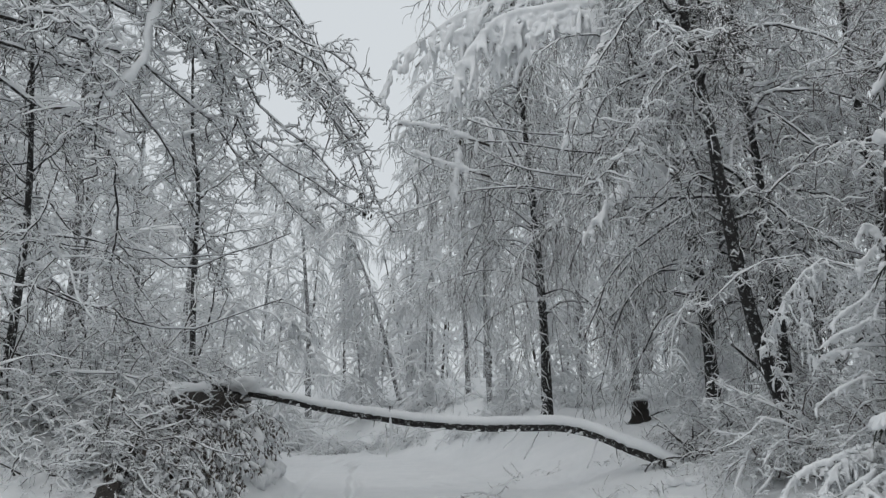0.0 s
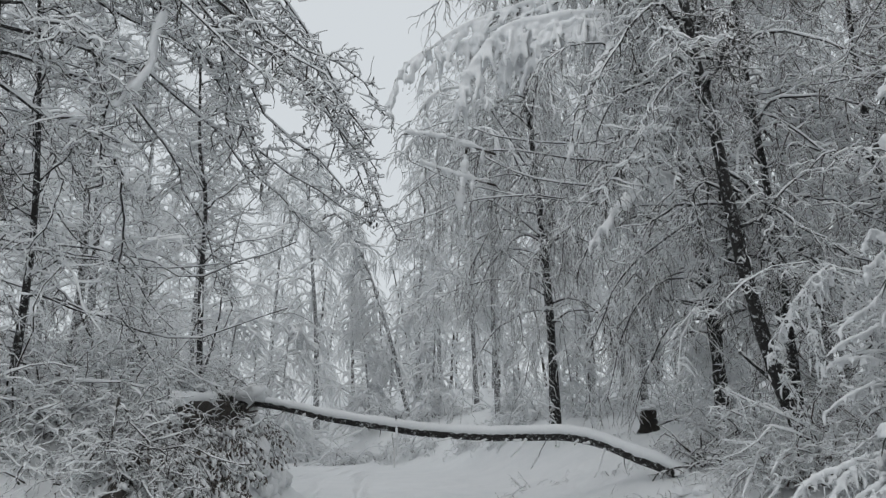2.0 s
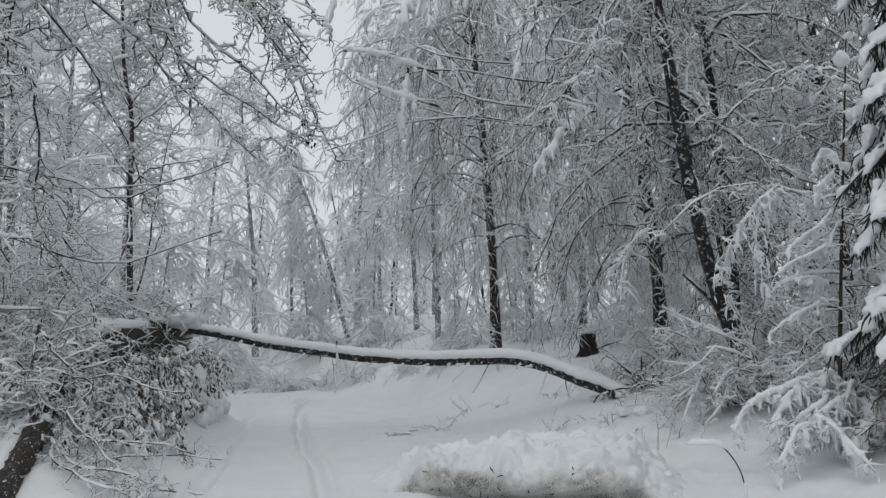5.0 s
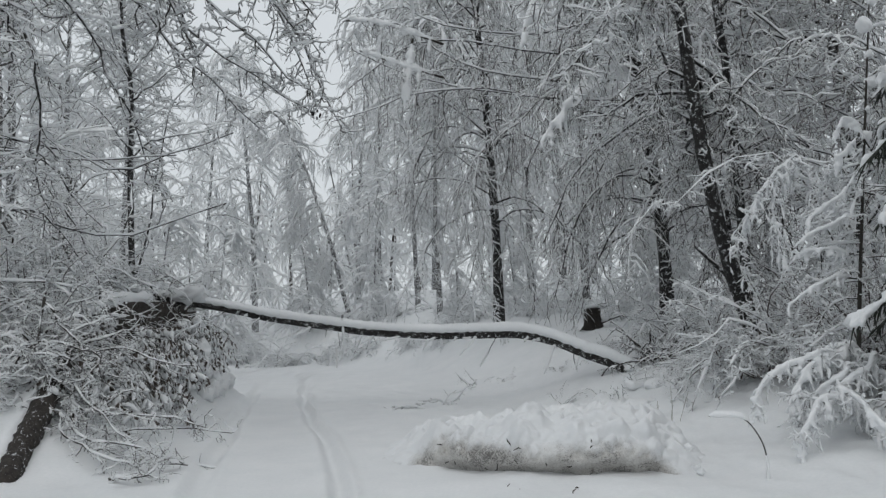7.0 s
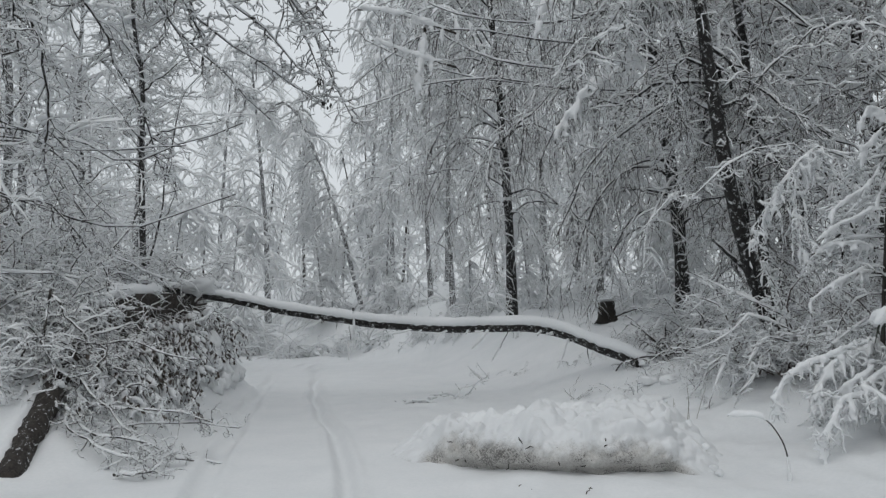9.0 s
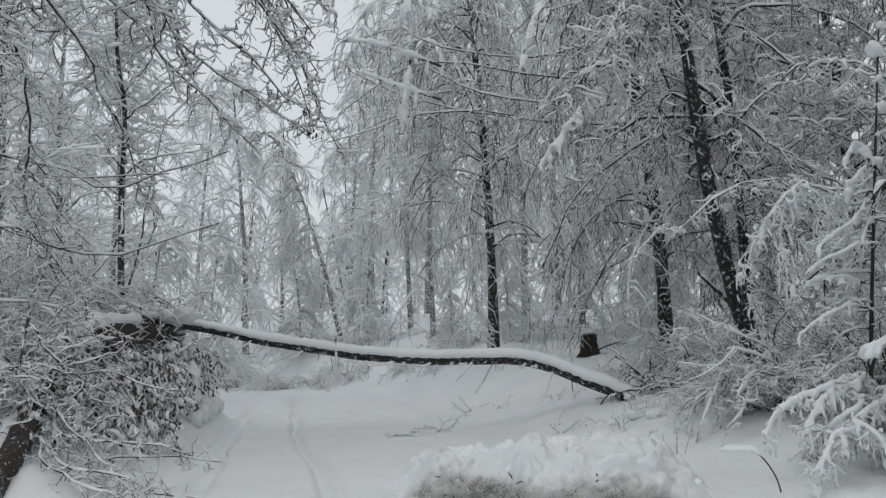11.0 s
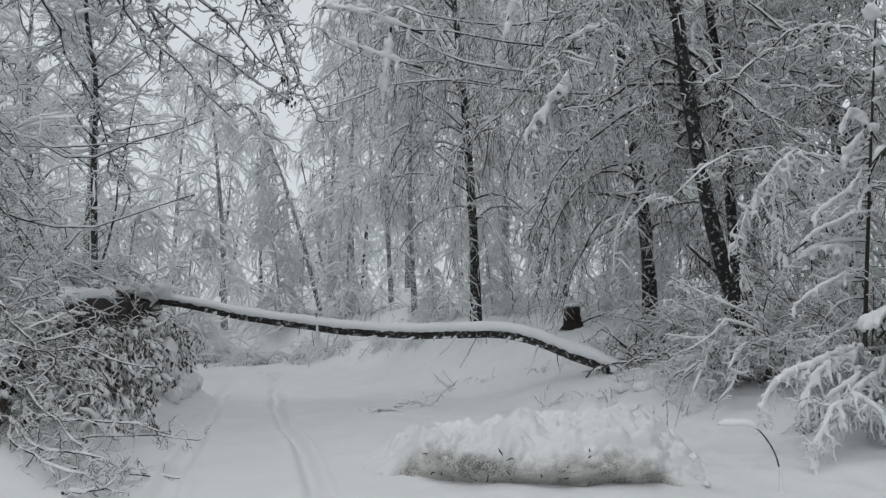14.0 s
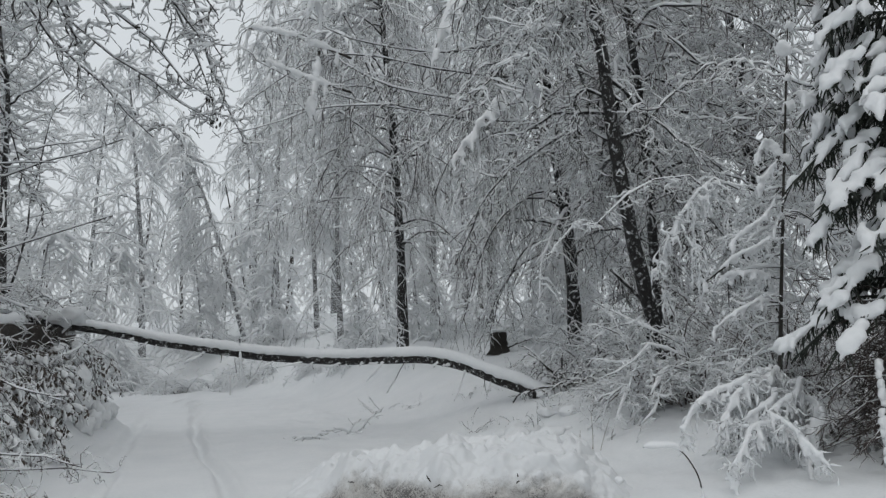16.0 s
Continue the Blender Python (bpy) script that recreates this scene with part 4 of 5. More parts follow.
    st.build(ob, "laden_limb", "limb_snow", snow_label="thick rope of snow on a bent limb")
    # the branch that carries small dark cones
    st = Strands()
    g = np.array([spline(np.array([(-6.82, 9.05, 8.60), (-5.20, 9.70, 8.60), (-3.26, 10.40, 7.22), (-2.85, 11.20, 6.91), (-2.63, 12.00, 6.53), (-2.47, 12.70, 6.13), (-2.32, 13.30, 5.64), (-2.24, 13.70, 5.23)]) - np.array(foot), 22)])
    st.add(g, 0.03, 0.009, 0.026, rng, 5, 6)
    a, w, _, _ = side_shoots(g, 44, rng, 0.2, 0.97, 0.8)
    sh = grow(a, w, 0.25 + 0.4 * rng.random(len(a)), 4, 0.6, 0.22, rng)
    st.add(sh, 0.010, 0.006, 0.016, rng)
    a, w, _, _ = side_shoots(sh, 4, rng, 0.2, 1.0, 0.5)
    st.add(grow(a, w, 0.1 + 0.16 * rng.random(len(a)), 2, 0.3, 0.25, rng), 0.006, 0.004, 0.010, rng)
    st.build(ob, "cone_branch", "branch_snow")
    for i in range(18):
        bm = bmesh.new()
        bmesh.ops.create_icosphere(bm, subdivisions=1, radius=0.026)
        bmesh.ops.scale(bm, vec=(0.75, 0.75, 1.35), verts=bm.verts)
        me = bpy.data.meshes.new("cone")
        bm.to_mesh(me)
        bm.free()
        me.materials.append(WOOD_CUT)
        c = new("cone", me)
        c.parent = ob
        k = rng.integers(20, 22)
        c.location = Vector(g[0, k]) + Vector((rng.normal(0, 0.045), rng.normal(-0.03, 0.04), -0.04 - 0.13 * rng.random()))
    # a second stem a little further back
    f2 = (-7.1, 10.6, ground_at(-7.1, 10.6) - 0.1)
    snowy_tree("alder_tree", "thin dark alder stem among snowy twigs on the bank", [f2, (-6.95, 10.6, 4), (-7.0, 10.6, 6), (-7.2, 10.5, 9)],
               0.07, 0.02, 23, limbs=36, low=0.12, reach=2.4, rise=0.6, sag=1.5, n2=10, n3=5, len2=0.8, len3=0.32, snow=0.016, droop2=0.7, droop3=0.4, kink=1.5)
    f3 = (-10.2, 13.4, ground_at(-10.2, 13.4) - 0.1)
    snowy_tree("alder_tree", "bare tree on the bank with long level limbs", [f3, (-10.2, 13.4, 5), (-10.3, 13.4, 8), (-10.4, 13.4, 11)],
               0.12, 0.04, 24, limbs=26, low=0.3, reach=3.2, rise=0.5, sag=1.2, n2=8, n3=5, len2=0.9, len3=0.36, snow=0.014, droop2=0.5, droop3=0.3, kink=1.4,
               extra=[((-10.2, 13.4, 5.2), (-8.6, 13.2, 4.9), (-7.39, 13, 4.63), (-6.75, 13, 4.45), (-6.24, 13, 4.35), (-5.55, 13, 4.37), (-5.04, 13, 4.42), (-4.41, 13, 4.41)),
                      ((-10.2, 13.4, 5.0), (-8.2, 13.1, 4.72), (-6.24, 13, 4.35), (-5.8, 13, 4.07), (-5.42, 13, 3.83), (-4.86, 13, 4.07), (-4.1, 13, 4.27), (-3.46, 13, 4.54)),
                      ((-10.2, 13.4, 4.9), (-7.6, 13, 4.6), (-6.75, 13, 4.35), (-6.49, 13, 3.96), (-6.11, 13, 3.57), (-5.8, 13, 3.3)),
                      ((-10.2, 13.4, 4.4), (-7.4, 13, 3.5), (-5.8, 13, 3.0), (-4.86, 13, 3.16), (-4.41, 13, 3.3), (-3.85, 13, 3.49))], dense=1.0, bendy=0.028)
    f4 = (-8.0, 20.0, ground_at(-8.0, 20.0) - 0.1)
    snowy_tree("forked_tree", "dark slender tree forking upward, snow on every branch", [f4, (-8.01, 20, 3.28), (-8.06, 20, 5.32), (-8.03, 20, 6.69), (-8.06, 20, 7.69), (-8.25, 20, 8.79), (-8.31, 20, 9.71), (-8.4, 20, 12)],
               0.085, 0.03, 25, limbs=26, low=0.35, reach=2.3, rise=1.2, sag=1.2, n2=10, n3=5, len2=0.9, len3=0.4, snow=0.026, droop2=0.9, droop3=0.6, dense=1.0, bendy=0.03,
               extra=[((-8.0, 20, 2.4), (-7.67, 20, 3.55), (-7.53, 20, 4.53), (-7.22, 20, 6.67), (-7.03, 20, 7.36), (-6.35, 20, 8.14)), ((-8.05, 20, 7.5), (-7.8, 20, 8.2), (-7.52, 20, 8.58), (-7.28, 20, 9.07)),
                      ((-8.0, 20, 7.2), (-7.7, 20, 7.65), (-7.22, 20, 8.02), (-6.63, 20, 8.49)), ((-8.05, 20, 5.6), (-7.6, 20, 6.1), (-7.0, 20, 6.3), (-6.0, 20, 6.5)), ((-8.05, 20, 5.2), (-8.6, 20, 5.7), (-9.2, 20, 6.0), (-10, 20, 6.1))])


def bank_shrubs():
    G = "shrubs on the bank"
    for i, (x, y, r) in enumerate([(-6.6, 11.6, 1.3), (-7.6, 13.0, 1.6), (-8.6, 11.6, 1.5), (-6.9, 15.6, 1.7), (-8.3, 16.5, 1.9), (-9.8, 18.5, 2.0), (-6.8, 13.6, 1.3), (-7.0, 9.7, 1.7), (-7.9, 10.3, 2.1), (-6.3, 10.4, 1.2)]):
        shrub("hazel_shrub", "dark tangle of bare twigs dusted with snow on the bank", (x, y), 100 + i, 18, r * 1.15, 1.1, 1.5, 9, 5, 0.65, 0.28, 0.019, group=G, droop2=0.7, droop3=0.4, wander=0.27, thick=(0.018, 0.008), lean=(0.25, -0.3, 0), kink=1.5)
    for i, (x, y) in enumerate([(-5.35, 10.0), (-5.6, 11.0), (-5.75, 12.0), (-5.5, 9.3)]):
        shrub("hazel_shrub", "dark tangle of bare twigs dusted with snow on the bank", (x, y), 180 + i, 18, 1.0, 0.9, 1.5, 8, 4, 0.5, 0.22, 0.014, group=G, droop2=0.7, droop3=0.4, wander=0.27, thick=(0.014, 0.006), lean=(0.6, -0.5, 0), kink=1.5)
    G = "shrubs beside the lane"
    shrub("arching_shrub", "shrub arched over beneath thick clots of snow", (5.6, 10.6), 120, 0, n2=26, n3=6, len2=0.36, len3=0.16, snow=0.018, group=G, fringe=44, fringe_thick=0.020, fringe_size=0.5, cushions=7, rope=1.0, kink=1.7, fall=0.7, bare=1,
          guided=[((5.7, 10.8, 0.7), (5.4, 10.6, 2.2), (4.8, 10.4, 3.3), (4.1, 10.2, 3.55), (3.5, 10.0, 3.35), (3.15, 10.2, 2.95), (2.8, 10.0, 2.98), (2.45, 10.1, 2.6)),
                  ((5.7, 10.8, 0.7), (5.3, 10.5, 2.3), (4.7, 10.2, 3.2), (4.0, 9.9, 3.3), (3.5, 9.8, 2.7), (3.3, 9.8, 2.2)),
                  ((5.7, 10.8, 0.7), (5.5, 10.4, 2.2), (5.0, 10.0, 3.2), (4.5, 9.8, 3.5), (4.2, 9.6, 3.0), (4.3, 9.6, 2.3))], droop2=1.8, droop3=1.2)
    shrub("snowy_shrub", "dense shrub crusted with fresh snow", (4.25, 10.7), 121, 46, 1.6, 3.2, 1.5, 12, 6, 0.30, 0.14, 0.017, group=G, lean=(-0.15, -0.2, 0), kink=1.8, wander=0.25, twig=BROWN_TWIG)
    shrub("snowy_shrub", "dense shrub crusted with fresh snow", (5.2, 9.8), 122, 44, 1.6, 1.8, 1.7, 11, 6, 0.45, 0.2, 0.0065, group=G, lean=(-0.3, -0.1, 0), twig=BROWN_TWIG, kink=1.6)
    shrub("snowy_shrub", "bare shrub with thin snow under the birches", (5.6, 11.9), 123, 28, 1.7, 1.5, 1.6, 9, 6, 0.5, 0.24, 0.009, group=G, twig=BROWN_TWIG, kink=1.5)
    shrub("snowy_shrub", "bare shrub with thin snow under the birches", (4.4, 14.6), 124, 18, 1.4, 1.4, 1.6, 9, 5, 0.5, 0.24, 0.014, group=G)
    shrub("snowy_shrub", "bare shrub with thin snow under the birches", (6.3, 13.4), 125, 28, 1.8, 1.4, 1.6, 9, 5, 0.55, 0.26, 0.009, group=G, twig=BROWN_TWIG, kink=1.5)
    shrub("drooping_shrub", "low shrub bowed to the ground by heavy snow", (4.35, 8.3), 126, 22, 0.6, 1.0, 2.4, 16, 6, 0.24, 0.12, 0.015, kink=1.65, group=G, lean=(-0.5, -0.4, 0), thick=(0.011, 0.005), fringe=46, fringe_thick=0.015, fringe_size=0.32, rope=2.0, cushions=10, fall=1.2,
          guided=[((4.35, 8.3, 0.3), (4.21, 8.2, 0.87), (4.08, 8.1, 1.15), (3.67, 8.0, 1.12), (3.36, 8.0, 0.98), (3.08, 7.95, 0.78), (2.98, 7.9, 0.58)), ((4.35, 8.3, 0.3), (4.14, 8.1, 0.66), (3.88, 7.8, 0.94), (3.5, 7.65, 0.72), (3.25, 7.6, 0.58), (3.12, 7.55, 0.34)),
                  ((4.35, 8.3, 0.3), (4.12, 8.0, 0.5), (3.81, 7.6, 0.71), (3.56, 7.45, 0.54), (3.38, 7.4, 0.44), (3.26, 7.35, 0.22)), ((4.35, 8.3, 0.3), (4.21, 8.2, 0.87), (3.94, 8.0, 1.12), (3.63, 7.85, 1.06), (3.56, 7.8, 0.92), (3.53, 7.8, 0.72)),
                  ((4.35, 8.3, 0.3), (4.02, 8.0, 0.5), (3.75, 7.5, 0.70), (3.66, 7.2, 0.50), (3.70, 7.1, 0.36), (3.84, 7.0, 0.22)), ((4.4, 8.3, 0.3), (4.3, 8.0, 0.6), (4.1, 7.6, 0.62), (3.98, 7.3, 0.45), (3.95, 7.1, 0.22)),
                  ((4.35, 8.3, 0.3), (4.1, 8.2, 0.8), (3.8, 8.05, 0.95), (3.5, 7.95, 0.85), (3.35, 7.9, 0.62)), ((4.35, 8.3, 0.3), (4.0, 7.9, 0.7), (3.7, 7.6, 0.78), (3.48, 7.5, 0.6), (3.42, 7.45, 0.38)), ((4.35, 8.3, 0.3), (4.2, 8.0, 0.8), (4.05, 7.7, 0.88), (3.85, 7.5, 0.72), (3.78, 7.4, 0.5))],
          heavy_guided=1.2, droop2=2.2, droop3=1.4)
    shrub("root_sprout", "clump of dark sprouts with snow at the fallen trunk's foot", (3.55, 13.8), 127, 34, 0.7, 0.9, 0.6, 7, 3, 0.24, 0.1, 0.012, group=G, thick=(0.02, 0.010), spread=0.2)
    for i, (x, y) in enumerate([(3.7, 12.5), (4.3, 13.2), (3.9, 11.7), (4.7, 15.4), (5.3, 16.8), (4.0, 16.2), (3.3, 15.4), (5.0, 12.8), (5.9, 18.6)]):
        shrub("low_brush", "knee-high brush of thin brown twigs with a little snow", (x, y), 170 + i, 16, 0.75, 1.0, 1.2, 7, 4, 0.3, 0.15, 0.009, group=G, spread=0.3, thick=(0.008, 0.004), twig=BROWN_TWIG, kink=1.4)
    for i, (x, y) in enumerate([(2.6, 12.2), (2.9, 13.0), (1.9, 13.4), (2.2, 16.4), (1.2, 17.6), (3.1, 16.8), (3.3, 11.4), (2.7, 18.2), (0.6, 18.6)]):
        shrub("seedling", "tuft of thin bare stalks poking through the snow", (x, y), 140 + i, 6, 0.35, 1.2, 0.6, 3, 2, 0.16, 0.08, 0.007, spread=0.12, thick=(0.005, 0.003), category="plant", group="seedlings")


def sapling():
    rng = np.random.default_rng(31)
    foot = np.array([4.38, 8.75, ground_at(4.38, 8.75) - 0.05])
    ob = thing("young_spruce", "thin dark sapling with snow-loaded side branches", "tree", "", foot)
    line = trunk_part(ob, [(0, 0, 0), (0.08, 0, 1.0), (0.22, 0, 2.4), (0.46, 0.03, 4.5)], 0.026, 0.008, rng, "stem", 6, 16, 0.1, TWIG)
    st = Strands()
    n = 17
    u = 0.10 + 0.55 * (np.arange(n) + rng.random(n)) / n
    a = at_share(line, u)
    az = 2.2 + 2.2 * (rng.random(n) - 0.5) + 0.8 * (np.arange(n) % 2)
    w = np.stack([np.cos(az), np.sin(az), 0.15 + 0 * u], 1)
    lm = grow(a, w, (1.3 - 1.3 * u) * (0.8 + 0.4 * rng.random(n)), 7, 1.1, 0.08, rng)
    clothe(st, lm, rng, 0.016, 10, 5, 0.3, 0.14, 0.7, 0.5, (0.010, 0.004), 1.0, segs2=5, segs3=3, kink=1.5)
    pads = [((4.67, 8.7, 3.27), (4.52, 8.7, 3.55), (4.36, 8.7, 3.49), (4.29, 8.7, 3.3)), ((4.62, 8.7, 3.45), (4.48, 8.6, 3.25), (4.34, 8.6, 3.1), (4.3, 8.6, 2.94)), ((4.56, 8.7, 3.05), (4.41, 8.6, 2.78), (4.14, 8.6, 2.6), (3.93, 8.6, 2.39)),
            ((4.5, 8.7, 2.5), (4.19, 8.5, 2.42), (3.93, 8.5, 2.35), (3.67, 8.5, 2.18)), ((4.46, 8.7, 2.06), (4.1, 8.5, 2.06), (3.85, 8.5, 2.03), (3.62, 8.5, 1.98)), ((4.42, 8.7, 1.8), (4.08, 8.5, 1.76), (3.83, 8.5, 1.62), (3.6, 8.5, 1.45)),
            ((4.8, 8.75, 4.1), (4.97, 8.8, 4.2), (5.05, 8.8, 4.12), (5.12, 8.8, 3.95)), ((4.55, 8.7, 2.75), (4.75, 8.6, 2.7), (4.95, 8.5, 2.5), (5.1, 8.5, 2.3))]
    lines = [spline(np.array(g) - foot, 12) + np.cumsum(rng.normal(0, 0.014, (12, 3)), axis=0) for g in pads]
    hanging_lobes(ob, lines, 14, rng, 0.17, 0.016, 0.019, 1.6, 0.15, 4, 0.6)
    for one in lines:
        st.add(one[None], 0.009, 0.004, 0.0, rng, 4)
    st.build(ob, "side_growth", "branch_snow", snow_label="pads of snow along the branches")
    bm = bmesh.new()
    bmesh.ops.create_icosphere(bm, subdivisions=3, radius=0.085)
    for v in bm.verts:
        v.co *= 1 + 0.35 * noise.noise(v.co * 14)
        v.co.z *= 1.1
    me = bpy.data.meshes.new("snow_ball")
    bm.to_mesh(me)
    bm.free()
    for f in me.polygons:
        f.use_smooth = True
    me.materials.append(SNOW)
    b = new("snow_ball", me)
    b.parent = ob
    b.location = (0.37, 0.0, 4.22)
    for z in (4.4, 3.95, 3.6, 3.3, 2.9):
        c = line[np.argmin(np.abs(line[:, 2] - z))] + np.array([rng.normal(-0.02, 0.03), 0, 0])
        mesh_object("snow_clot", *snow_pads([c], [0.03 + 0.03 * rng.random()], rng, 1.1), TWIG_SNOW, ob)


def spruce():
    """The spruce at the lane's edge: tiers of drooping boughs, each under a pad of snow."""
    rng = np.random.default_rng(41)
    foot = np.array([5.05, 7.2, ground_at(5.05, 7.2) - 0.05])
    ob = thing("spruce_tree", "dark green spruce loaded with thick pads of snow", "tree", "", foot)
    line = trunk_part(ob, [(0, 0, 0), (0.02, 0, 2), (0, 0.02, 5), (0, 0, 8)], 0.11, 0.03, rng)
    tiers, kk = 15, 0
    for i in range(tiers):
        h = 1.3 + i * 0.36
        n = 10 if i < 9 else 6
        for j in range(n):
            az = (j + 0.5 * (i % 2)) * 2 * math.pi / n + rng.normal(0, 0.25)
            reach = (1.12 - 0.03 * i) * (0.72 + 0.45 * rng.random())
            out = np.array([math.cos(az), math.sin(az), 0])
            hh = h + rng.normal(0, 0.2)
            bough = spline([out * 0.05 + (0, 0, hh), out * reach * 0.55 + (0, 0, hh + 0.02), out * reach + (0, 0, hh - 0.40)], 8)[None]
            a, w, _, u = side_shoots(bough, 72, rng, 0.1, 1.0, 0.6)
            w[:, 2] = -0.5 - 0.6 * rng.random(len(w))
            nd = grow(a, w, 0.10 + 0.18 * rng.random(len(a)), 2, 0.8, 0.25, rng)
            v1, q1 = tubes(bough, np.linspace(0.016, 0.006, 8)[None], 4)
            v2, q2 = tubes(nd, np.tile(np.array([0.007, 0.009, 0.003]), (len(nd), 1)), 3)
            part = mesh_object("bough", np.vstack([v1, v2]), np.vstack([q1, q2 + len(v1)]), NEEDLE, ob)
            # snow: a sloping mitt of three ridges with fingers slumping over its edge
            if rng.random() < (0.3 if i < 2 else 0.1):
                continue
            sd = np.cross(out, (0, 0, 1))
            m = 13
            u = 0.36 + 0.64 * rng.random(m)
            wide = 0.19 * np.sin(np.clip((u - 0.3) / 0.7, 0, 1) * 2.6)[:, None]
            c = at_share(bough[0], u) + sd * wide * (2 * rng.random((m, 1)) - 1) * 1.1 + np.array([0, 0, 0.03])
            lumps = snow_pads(c, 0.042 + 0.045 * rng.random(m), rng, 0.85, (1, 1, 1), 1)
            a = np.vstack([c, c, c])
            w = out * 0.5 + sd * rng.normal(0, 0.7, (len(a), 1)) + np.array([0, 0, -0.8]) + rng.normal(0, 0.2, (len(a), 3))
            fg = grow(a, w, 0.09 + 0.12 * rng.random(len(a)), 4, 0.9, 0.2, rng)
            rf = np.array([[0.7, 1.0, 1.05, 0.85, 0.2]]) * (0.019 + 0.014 * rng.random((len(a), 1))) * (0.65 + 0.7 * rng.random((len(a), 5)))
            fuse("snow_pad", [lumps, tubes(fg, rf, 6)], 0.031, SNOW, part, "thick white pad of snow", 1)
    # bare dead twigs below the lowest boughs
    st = Strands()
    n = 130
    a = np.stack([0 * np.arange(n), 0 * np.arange(n), 0.25 + 1.1 * rng.random(n)], 1)
    az = rng.random(n) * 6.28
    lm = grow(a, np.stack([np.cos(az), np.sin(az), 0.05 + 0 * az], 1), 0.8 + 0.6 * rng.random(n), 6, 0.9, 0.18, rng)
    clothe(st, lm, rng, 0.0028, 9, 4, 0.35, 0.18, 0.5, 0.3, (0.012, 0.006), kink=1.4)
    st.build(ob, "dead_brush", "twig_snow", BROWN_TWIG, snow_label="traces of snow on dead lower twigs")
    # a weed stalk beaded with snow
    s = thing("weed_stalk", "dead weed stalk beaded with lumps of snow", "plant", "", (4.12, 6.7, ground_at(4.12, 6.7) - 0.02))
    p = spline([(0, 0, 0), (0.02, 0, 0.4), (0.0, 0, 0.95)], 12)[None]
    mesh_object("stem", *tubes(p, np.linspace(0.006, 0.003, 12)[None], 5), TWIG, s)
    for z in np.linspace(0.18, 0.94, 11):
        v, f = snow_pads([np.array([rng.normal(0, 0.008), 0, z])], [0.020 + 0.014 * rng.random()], rng, 1.7)
        mesh_object("snow_bead", v, f, TWIG_SNOW, s)


def leafy_bank():
    """Shrubs with withered leaves that hang down the face of the bank."""
    for i, (y, dx, top, n) in enumerate([(9.7, 0.25, 0.8, 18), (10.5, 0.25, 1.2, 30), (11.3, 0.25, 1.5, 36), (12.1, 0.2, 1.75, 40), (13.0, 0.25, 1.9, 40), (14.0, 0.3, 1.9, 36), (15.0, 0.3, 1.9, 30), (16.2, 0.3, 1.8, 26), (17.4, 0.2, 1.5, 20)]):
        rng = np.random.default_rng(200 + i)
        n = int(n * 0.7)
        x = float(bank_edge(np.array([y]))[0])
        foot = np.array([x + 0.05, y, top - float(np.interp(y, [10.5, 12, 14, 16], [0.1, 0.52, 0.5, 0.15]))])
        ob = thing("withered_shrub", "shrub with withered brown leaves and tufts of snow", "shrub", "shrubs on the bank's face", foot)
        a = np.stack([rng.normal(0, 0.12, n), rng.normal(0, 0.4, n), rng.normal(0, 0.1, n)], 1)
        w = np.stack([0.7 + 0.5 * rng.random(n), rng.normal(-0.15, 0.45, n), 0.35 * rng.normal(0, 1, n)], 1)
        lm = grow(a, w, (0.8 + 0.9 * rng.random(n)) * float(np.interp(y, [9.5, 11, 13, 17], [0.9, 1.15, 1.0, 0.7])), 8, 2.4, 0.14, rng)
        st = Strands()
        st.add(lm, 0.009, 0.004, 0.006, rng, 3, 4)
        a, w, own, u = side_shoots(lm, 7, rng, 0.2, 1, 0.5)
        sh = grow(a, w, 0.2 + 0.2 * rng.random(len(a)), 3, 0.9, 0.15, rng)
        st.add(sh, 0.004, 0.003, 0.005, rng)
        st.build(ob, "stem_tangle", "stem_snow")
        # leaves: small folded blades hanging from the shoots
        some = sh[rng.random(len(sh)) < float(np.interp(y, [9.7, 11.5], [0.35, 1.0]))]
        a, w, _, _ = side_shoots(some, 8, rng, 0.1, 1, 0.3)
        w[:, 2] -= 1.6
        d = unit(w)
        L = (0.045 + 0.065 * rng.random(len(a)))[:, None]
        s = unit(np.cross(d, rng.normal(0, 1, d.shape)))
        fold = np.cross(d, s) * 0.25
        v = np.stack([a, a + d * L * 0.5 + (s + fold) * L * 0.3, a + d * L, a + d * L * 0.5 - (s - fold) * L * 0.3], 1).reshape(-1, 3)
        j = np.arange(len(a))[:, None] * 4
        tagged(mesh_object("foliage", v, np.vstack([j + np.array([[0, 1, 2, 3]])]), LEAF, ob, "withered brown leaves", smooth=False), kind="stuff")
        # tufts of snow caught in the leaves, slumped and hanging
        a, w, _, _ = side_shoots(sh, 3, rng, 0.1, 1.0, 0.3)
        w = rng.normal(0, 0.32, w.shape) + np.array([0.25, -0.1, -1.0])
        tf = grow(a - np.array([0, 0, 0.01]), w, 0.08 + 0.16 * rng.random(len(a)), 4, 0.5, 0.3, rng)
        rt = np.array([[0.3, 0.8, 1.0, 0.85, 0.2]]) * (0.013 + 0.036 * rng.random((len(a), 1)) ** 1.5) * (0.6 + 0.8 * rng.random((len(a), 5)))
        tagged(mesh_object("tuft_snow", *tubes(tf, rt, 6), TWIG_SNOW, ob, "tufts of snow caught in the leaves"), kind="stuff")


